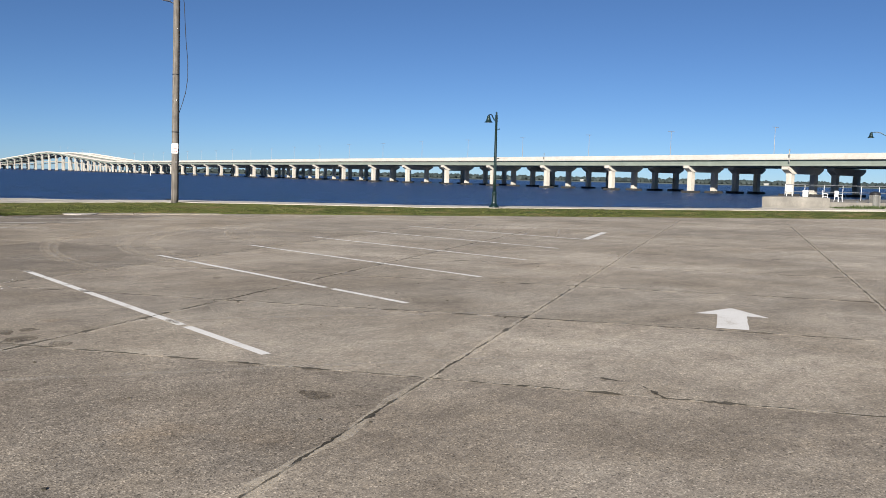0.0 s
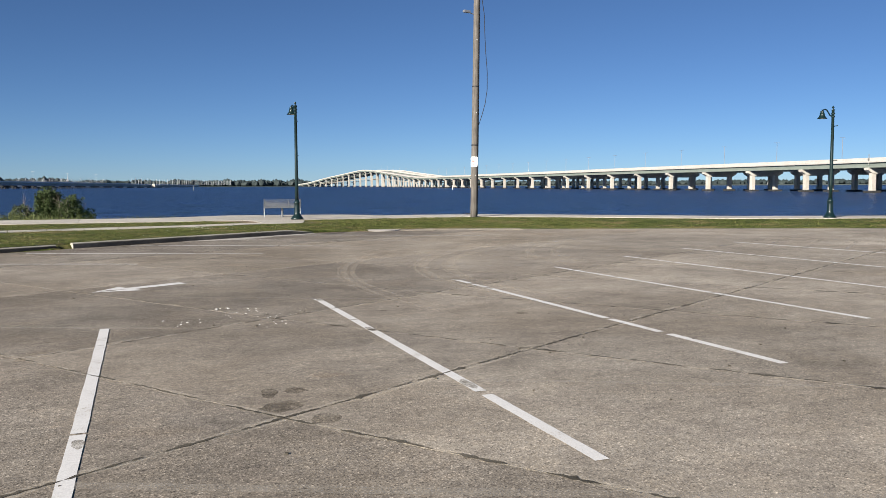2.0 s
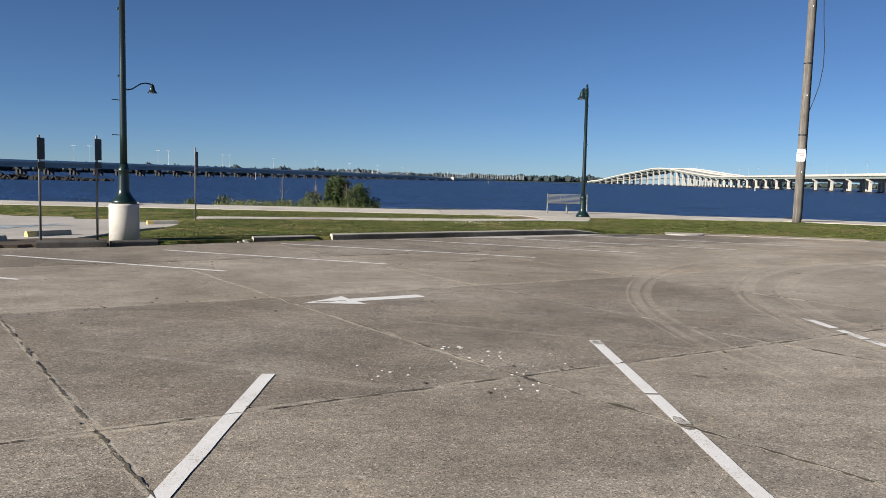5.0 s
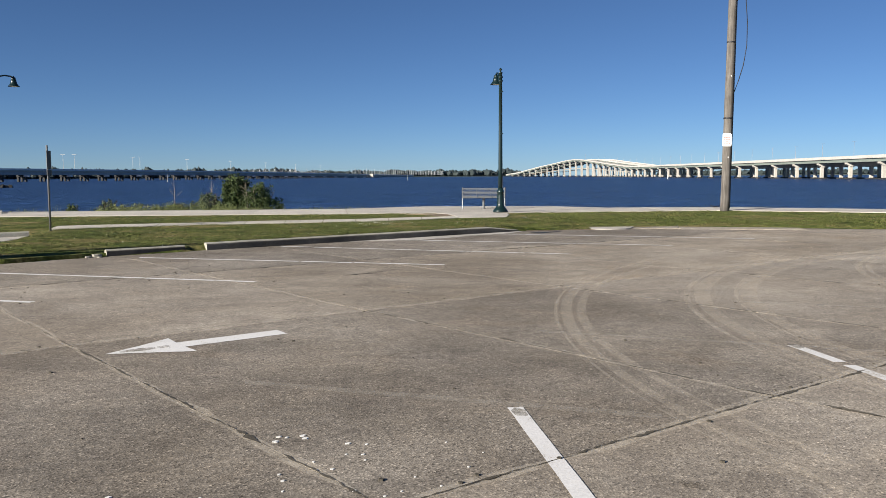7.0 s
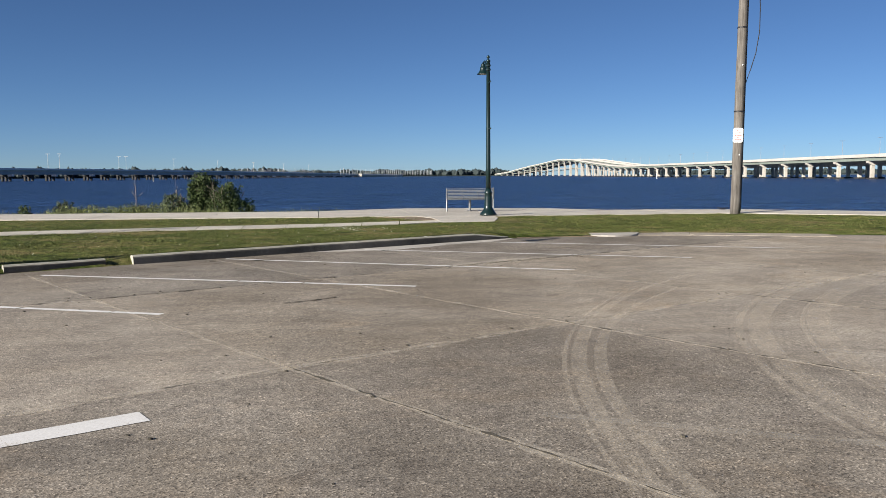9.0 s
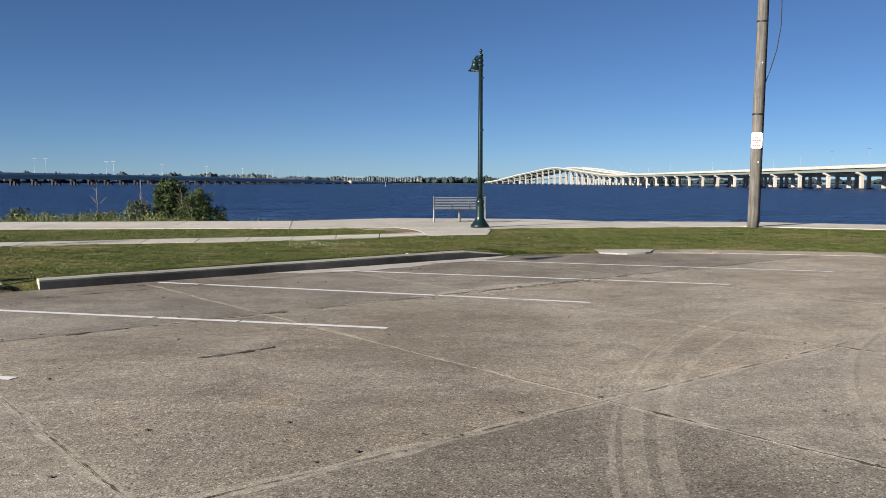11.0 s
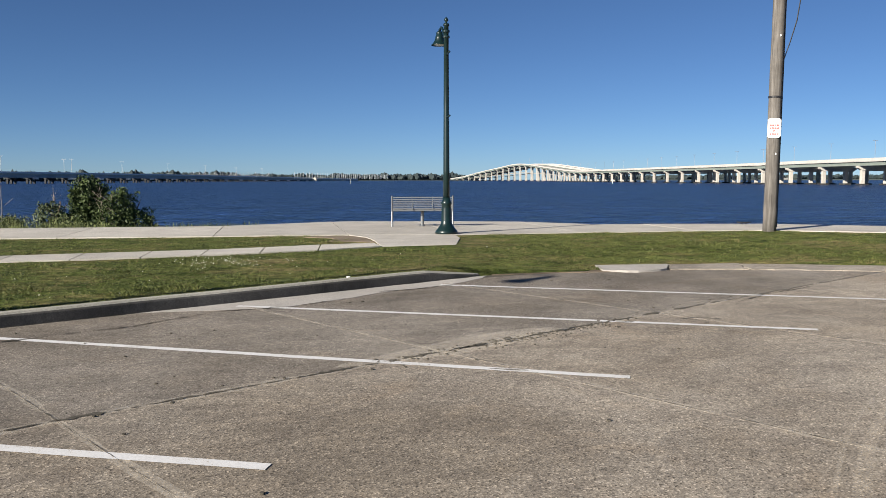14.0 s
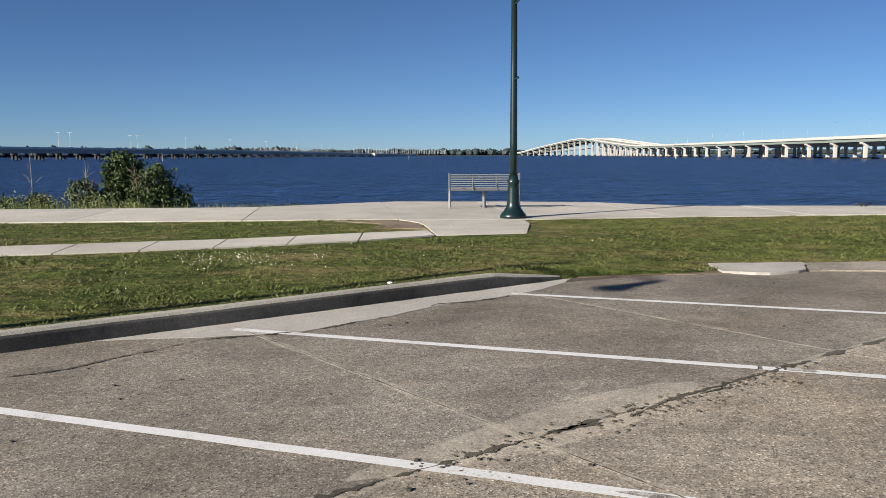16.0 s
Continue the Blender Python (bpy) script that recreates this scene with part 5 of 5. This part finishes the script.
# ---------------------------------------------------------------- the old low bridge
def old_bridge():
    bridge = thing("low_bridge", "low grey concrete road bridge across the bay", "bridge")
    head = 70.5
    d = Vector((math.cos(radians(head)), math.sin(radians(head))))
    n = Vector((math.sin(radians(head)), -math.cos(radians(head))))
    foot = Vector((5, 21.7)) + 486 * Vector((math.cos(radians(160.5)), math.sin(radians(160.5))))
    s0 = 486 * math.tan(radians(160.5 - 109.73))
    def at(s):
        return foot + d * s
    def z_at(s):
        return float(np.interp(s, [200, 590, 740, 970, 1380, 1580, 1900], [8.6, 9.0, 8.8, 8.1, 6.0, 4.7, 2.8]))
    for name, prof, mat in (("railing", [(8.5, 0.1), (9.2, 0.1), (9.2, -0.5), (8.5, -0.5)], M_SIGNWHITE), ("parapet", [(8.8, -0.5), (9.1, -0.5), (9.1, -1.4), (8.8, -1.4)], M_FASCIA), ("parapet", [(-0.2, -0.2), (0.1, -0.2), (0.1, -1.4), (-0.2, -1.4)], M_FASCIA), ("deck", [(-0.3, -1.4), (9.2, -1.4), (9.2, -2.9), (-0.3, -2.9)], M_PIER), ("girder", [(0.8, -2.9), (8.4, -2.9), (8.2, -5.2), (1.0, -5.2)], M_OLDBRIDGE)):
        bm = bmesh.new()
        prev = None
        for k in range(24):
            s = 200 + 75 * k
            p = at(s)
            ring = [bm.verts.new((p.x + n.x * a, p.y + n.y * a, z_at(s) + b)) for a, b in prof]
            if prev:
                for i in range(4):
                    j = (i + 1) % 4
                    bm.faces.new((prev[i], prev[j], ring[j], ring[i]))
            prev = ring
        bmesh.ops.recalc_face_normals(bm, faces=bm.faces)
        part(name, bm, mat, bridge)
    first = None
    for k in range(-14, 42):
        s = s0 + 27.5 * k
        p, top = at(s), z_at(s) - 5.2
        bm = bmesh.new()
        box(bm, (9.5, 2.4, 1.4), (4.2, 0, top - 0.7), 0, 0)
        for c in (0.6, 4.2, 7.8):
            box(bm, (1.6, 1.6, max(0.3, top - 1.2 - WATER)), (c, 0, WATER + max(0.3, top - 1.2 - WATER) / 2), 0, 0)
        # cap and columns share one colour, far darker than deck and girder
        ob = part("pier", bm, M_DARKPIER, bridge)
        ob.matrix_local = pose(p.x, p.y, 0, 0, 0, head - 90)
        if k % 2:
            continue
        bm = bmesh.new()
        prism(bm, [(11.6, -1.6), (7.0, -1.6), (7.0, 1.4), (11.6, 0.6)], top - 1.6, top + 0.1)
        part("cap_end", bm, M_SIGNWHITE, ob, "pale cap end")
    for s, side in [(654 + 110 * k, 0.2) for k in range(-2, 7)] + [(658 + 105 * k, 8.8) for k in range(-2, 2)]:
        p = at(s) + n * side
        bm = bmesh.new()
        z = z_at(s) - 1.4
        tube(bm, [(p.x, p.y, z), (p.x, p.y, z + 14.5)], [0.17, 0.12], 6)
        box(bm, (4.0, 0.5, 0.28), (p.x, p.y, z + 14.5), 0, 0)
        part("lamp_post", bm, M_LENS, bridge)
    # raised bascule leaf and trestle far out
    c = at(1560)
    for k in range(46):
        bm = bmesh.new()
        q = c + d * (-260 + 16 * k) + n * 60
        tube(bm, [(q.x, q.y, 3), (q.x, q.y, 13 + 3 * noise.noise((k * 0.7, 0, 0)))], 0.4, 4)
        part("trestle_post", bm, M_STEEL, bridge)
    bm = bmesh.new()
    box(bm, (15, 9, 5), (c.x + 15, c.y, 0.9), 70, 0.4)
    box(bm, (6, 6, 2), (c.x + 15, c.y, 4.2), 70, 0.4)
    part("control_house", bm, M_PIER, bridge, "white control house")


old_bridge()


def tower_clutter():
    """Steel lattice of a small swing span, far out."""
    rng = random.Random(6)
    thing_ob = thing("swing_span", "pale steel lattice of a distant swing span", "bridge")
    bm = bmesh.new()
    for k in range(26):
        a = radians(95.3 - 0.19 * k)
        D = 1480
        x, y = 5 + D * math.cos(a), 21 + D * math.sin(a)
        h = 7 + 6 * rng.random()
        tube(bm, [(x, y, 3.5), (x + rng.uniform(-6, 6), y, 3.5 + h)], 0.5, 4)
        tube(bm, [(x, y, 3.5 + h * 0.7), (x + rng.uniform(3, 9), y, 5)], 0.45, 4)
    part("lattice", bm, M_STEEL, thing_ob)


tower_clutter()


# ---------------------------------------------------------------- far shores
def far_woods(name, a0, a1, dist, height, count, seed, label):
    rng = np.random.default_rng(seed)
    verts, faces = [], []
    ico = bmesh.new()
    bmesh.ops.create_icosphere(ico, subdivisions=1, radius=1.0)
    base = [v.co.copy() for v in ico.verts]
    tris = [[v.index for v in f.verts] for f in ico.faces]
    ico.free()
    for i in range(count):
        a = radians(a0 + (a1 - a0) * (i + rng.random()) / count)
        D = dist * rng.uniform(1.0, 1.05)
        x, y = 5 + D * math.cos(a), 15 + D * math.sin(a)
        tall = height * (0.72 + 0.28 * noise.noise((math.degrees(a) * 1.3, seed, 0)) + rng.uniform(-0.12, 0.18))
        r = rng.uniform(5, 9)
        for lift, k in ((0.0, 1.0), (0.55, 0.75)):
            s = len(verts)
            for c in base:
                w = 1 + 0.11 * rng.normal()
                verts.append((x + c.x * r * k * w, y + c.y * r * k * w, max(WATER, tall * (0.42 + 0.3 * lift) + c.z * tall * (0.55 - 0.2 * lift) * w)))
            faces += [[s + q for q in t] for t in tris]
    tagged(raw(name, verts, faces, M_FARTREE), label, "trees", "", "stuff")


far_woods("far_woods", 12, 68, 1900, 13, 620, 1, "distant wooded shore beyond the long bridge")
far_woods("far_woods", 77.2, 93, 2250, 20, 330, 2, "distant pine wood on the far shore")
far_woods("far_woods", 93, 135, 1800, 22, 520, 3, "distant low wooded shore behind the old bridge")
bm = bmesh.new()
for a0, a1, D in ((10, 70, 1880), (76.8, 136, 2240)):
    pts = [(5 + D * math.cos(radians(a0 + (a1 - a0) * k / 40)), 15 + D * math.sin(radians(a0 + (a1 - a0) * k / 40))) for k in range(41)]
    prism(bm, pts + [(5 + (p[0] - 5) * 1.15, 15 + (p[1] - 15) * 1.15) for p in reversed(pts)], WATER - 1, WATER + 2.2)
tagged(part("far_shore", bm, M_FARTREE), "low distant shore", "shore", "", "structure")
rng0 = random.Random(2)
for k in range(5):
    a = radians(24 + 34 * rng0.random())
    D = 1860
    house = thing("far_building", "tiny grey building on the distant shore", "building", "buildings on the far shore")
    w, h = rng0.uniform(5, 10), rng0.uniform(2, 3)
    bm = bmesh.new()
    box(bm, (w, 8, h), (0, 0, h / 2), 0, 0)
    part("wall", bm, M_BIN, house)
    bm = bmesh.new()
    prism(bm, [(-w / 2 - 0.5, -4.5), (w / 2 + 0.5, -4.5), (w / 2 + 0.5, 4.5), (-w / 2 - 0.5, 4.5)], h, h + 1.6)
    part("roof", bm, M_BIN, house)
    house.matrix_world = pose(5 + D * math.cos(a), 15 + D * math.sin(a), WATER + 1.5, 0, 0, math.degrees(a) - 90)

for x, y, h in ((232, 560, 3.2), (60, 640, 3.5), (-100, 560, 5.0)):
    post = thing("channel_marker", "slim post standing in the bay", "channel marker", "channel markers")
    bm = bmesh.new()
    lathe(bm, [(0.28, WATER - 0.5), (0.22, WATER + h), (0.0, WATER + h + 0.1)], 8)
    part("post", bm, M_SIGNWHITE if h < 3.4 else M_BIN, post)
    post.matrix_world = pose(x, y, 0)


# ---------------------------------------------------------------- the pier head with its railing, and what stands there
bm = bmesh.new()
prism(bm, [(50.2, 25.75), (55.0, 23.6), (58.0, 27.0), (57.3, 28.6)], -4.0, 0.92, 0.1, 0.5)
prism(bm, [(54.4, 23.9), (62.0, 21.0), (78.0, 15.0), (86.0, 26.0), (62.5, 30.2), (57.0, 28.2)], -4.0, 0.62, 0.05, 1.0)
tagged(part("pier_head", bm, M_PIERWALL), "low concrete pier head at the water's edge", "pier", "", "structure")
bm = bmesh.new()
prism(bm, [(46.0, 23.2), (62.0, 17.6), (64.0, 20.2), (55.0, 23.5), (50.1, 25.6), (47.6, 25.1)], 0.0, 0.24, 0.1, 0.5)
tagged(part("pier_apron", bm, M_WALK), "pale concrete apron in front of the pier head", "pavement", "", "structure")


def railing(a, b, z, n):
    rail = thing("railing", "thin galvanised pipe railing along the pier head", "railing", "pier railings")
    a, b = Vector(a), Vector(b)
    for zz in (1.1, 0.60):
        bm = bmesh.new()
        tube(bm, [(*a, z + zz), (*b, z + zz)], 0.03, 6)
        part("rail", bm, M_STEEL, rail)
    for k in range(n + 1):
        p = a.lerp(b, k / n)
        bm = bmesh.new()
        tube(bm, [(*p, z - 0.02), (*p, z + 1.12)], 0.028, 6)
        part("post", bm, M_STEEL, rail)


railing((58.6, 28.4), (69.0, 24.6), 0.62, 6)
railing((69.0, 24.6), (82.0, 19.8), 0.62, 8)


def plastic_chair(x, y, z, az, label):
    chair = thing("plastic_chair", label, "chair", "chairs on the pier")
    bm = bmesh.new()
    box(bm, (0.46, 0.44, 0.035), (0, 0, 0.42), 0, 0.015)
    part("seat", bm, M_PLASTIC, chair)
    bm = bmesh.new()
    for k in range(5):
        box(bm, (0.07, 0.025, 0.48), (-0.18 + 0.09 * k, 0.25 + 0.0, 0.68), 0, 0.01)
    box(bm, (0.48, 0.03, 0.08), (0, 0.26, 0.92), 0, 0.015)
    part("backrest", bm, M_PLASTIC, chair)
    for sx in (-0.21, 0.21):
        bm = bmesh.new()
        tube(bm, [(sx * 1.1, -0.2, 0.42), (sx * 1.15, -0.2, 0.64), (sx * 1.15, 0.2, 0.66), (sx * 1.1, 0.25, 0.7)], 0.022, 6)
        part("armrest", bm, M_PLASTIC, chair)
        for sy in (-0.19, 0.2):
            bm = bmesh.new()
            tube(bm, [(sx, sy, 0.42), (sx * 1.15, sy * 1.2, 0.0)], 0.022, 6)
            part("leg", bm, M_PLASTIC, chair)
    chair.matrix_world = pose(x, y, z, 0, 0, az) @ Matrix.Scale(0.78, 4)


plastic_chair(58.4, 24.5, 0.62, 70, "white plastic armchair near the pier railing")
plastic_chair(57.0, 27.3, 0.915, -60, "white plastic armchair turned towards the water")
plastic_chair(60.2, 26.2, 0.62, 20, "white plastic armchair beside a white chest")
chest = thing("cool_box", "white plastic cool box standing on the pier", "cool box")
bm = bmesh.new()
box(bm, (0.75, 0.5, 0.5), (0, 0, 0.25), 0, 0.03)
part("tub", bm, M_PLASTIC, chest)
bm = bmesh.new()
box(bm, (0.79, 0.54, 0.12), (0, 0, 0.56), 0, 0.03)
part("lid", bm, M_PLASTIC, chest)
chest.matrix_world = pose(57.3, 26.3, 0.915, 0, 0, 25) @ Matrix.Scale(0.7, 4)
bin_ob = thing("trash_bin", "round grey metal trash bin beside a lamp", "trash bin")
bm = bmesh.new()
lathe(bm, [(0.29, 0.0), (0.31, 0.05), (0.31, 0.86), (0.33, 0.9)], 20)
part("drum", bm, M_BIN, bin_ob, "", True)
for k in range(18):
    a = 2 * math.pi * k / 18
    bm = bmesh.new()
    box(bm, (0.05, 0.012, 0.8), (0.322, 0, 0.46), 0, 0)
    ob = part("slat", bm, M_BIN, bin_ob)
    ob.matrix_local = Matrix.Rotation(a, 4, "Z")
bm = bmesh.new()
lathe(bm, [(0.36, 0.9), (0.36, 0.95), (0.30, 1.05), (0.12, 1.12), (0.0, 1.13)], 20)
part("lid", bm, M_CABLE, bin_ob, "black domed lid", True)
bin_ob.matrix_world = pose(58.9, 22.3, 0.26)
bm = bmesh.new()
rngw = random.Random(9)
for _ in range(900):
    x = rngw.uniform(55.0, 61.0)
    y = 23.75 - 0.375 * (x - 54.4) + rngw.uniform(-0.5, 0.1)
    h = rngw.uniform(0.05, 0.2) * (0.4 + 0.6 * smooth(55.0, 57.0, x))
    a = rngw.random() * 6.28
    v = [bm.verts.new((x + 0.03 * math.cos(a), y + 0.03 * math.sin(a), 0.22)), bm.verts.new((x - 0.03 * math.cos(a), y - 0.03 * math.sin(a), 0.22)), bm.verts.new((x + rngw.gauss(0, 0.1), y, 0.3 + h))]
    bm.faces.new(v)
tagged(part("pier_weeds", bm, M_LEAF), "weeds at the foot of the pier head", "weeds", "", "stuff")


# ---------------------------------------------------------------- pickup truck
def pickup(x, y, z, az):
    truck = thing("pickup_truck", "dark maroon pickup truck parked by the pier, seen from behind", "truck")

    def shell(name, rings, mat, label="", parent=truck):
        """Lofts closed cross-sections, each given as x, half-width, bottom, top and shoulder."""
        bm = bmesh.new()
        rows = []
        for px, w, lo, hi, sh in rings:
            prof = [(-w, lo), (-w * 1.02, (lo + hi) / 2), (-w * sh, hi), (w * sh, hi), (w * 1.02, (lo + hi) / 2), (w, lo)]
            rows.append([bm.verts.new((px, a, b)) for a, b in prof])
        for r, q in zip(rows, rows[1:]):
            for k in range(6):
                j = (k + 1) % 6
                bm.faces.new((r[k], r[j], q[j], q[k]))
        bm.faces.new(rows[0])
        bm.faces.new(list(reversed(rows[-1])))
        bmesh.ops.recalc_face_normals(bm, faces=bm.faces)
        bmesh.ops.bevel(bm, geom=[e for e in bm.edges], offset=0.025, segments=2, affect="EDGES")
        return part(name, bm, mat, parent, label, True)

    body = shell("body", [(0.0, 0.96, 0.55, 1.22, 0.97), (0.2, 0.99, 0.48, 1.24, 0.97), (1.9, 1.0, 0.45, 1.24, 0.97), (2.1, 1.0, 0.42, 1.22, 0.96), (4.2, 1.0, 0.42, 1.20, 0.94), (5.3, 0.97, 0.45, 1.12, 0.9), (5.75, 0.9, 0.5, 0.98, 0.88)], M_CARPAINT)
    shell("cab", [(2.0, 0.90, 1.2, 1.25, 0.95), (2.2, 0.88, 1.2, 1.82, 0.80), (3.4, 0.88, 1.2, 1.86, 0.80), (4.4, 0.90, 1.18, 1.22, 0.93)], M_CARPAINT)
    bm = bmesh.new()
    box(bm, (0.02, 1.3, 0.42), (2.06, 0, 1.55), 0, 0)
    part("rear_window", bm, M_GLASS, truck, "dark glass")
    for sgn in (-1, 1):
        bm = bmesh.new()
        box(bm, (1.7, 0.02, 0.40), (3.15, sgn * 0.825, 1.55), 0, 0)
        part("side_window", bm, M_GLASS, truck, "dark glass")
        bm = bmesh.new()
        box(bm, (0.05, 0.14, 0.36), (-0.02, sgn * 0.87, 1.0), 0, 0.02)
        part("tail_light", bm, M_TAIL, truck, "red tail light")
        bm = bmesh.new()
        box(bm, (0.2, 0.1, 0.16), (3.95, sgn * 1.08, 1.3), 0, 0.03)
        part("mirror", bm, M_CARPAINT, truck)
    bm = bmesh.new()
    box(bm, (0.03, 1.45, 0.56), (-0.03, 0, 0.93), 0, 0.012)
    gate = part("tailgate", bm, M_CARPAINT, truck)
    bm = bmesh.new()
    box(bm, (0.03, 0.2, 0.06), (-0.055, 0, 1.05), 0, 0.01)
    part("gate_handle", bm, M_CABLE, gate)
    bm = bmesh.new()
    box(bm, (0.16, 1.9, 0.2), (-0.1, 0, 0.52), 0, 0.04)
    bumper = part("rear_bumper", bm, M_CHROME, truck, "chrome bumper")
    bm = bmesh.new()
    box(bm, (0.01, 0.31, 0.15), (-0.19, 0, 0.55), 0, 0)
    part("number_plate", bm, M_SIGNWHITE, bumper, "blank white plate")
    for px in (1.15, 4.75):
        for sgn in (-1, 1):
            bm = bmesh.new()
            lathe(bm, [(0.2, -0.12), (0.36, -0.12), (0.39, -0.06), (0.39, 0.06), (0.36, 0.12), (0.2, 0.12)], 22)
            wheel = part("wheel", bm, M_RUBBER, truck, "", True)
            wheel.matrix_local = pose(px, sgn * 0.88, 0.39, 90, 0, 0)
            bm = bmesh.new()
            lathe(bm, [(0.0, -0.07), (0.21, -0.10), (0.21, 0.10), (0.0, 0.07)], 16)
            part("rim", bm, M_STEEL, wheel, "grey steel rim")
    truck.matrix_world = pose(x, y, z, 0, 0, az)


pickup(56.9, 18.25, 0.06, -16)


lot_slabs()
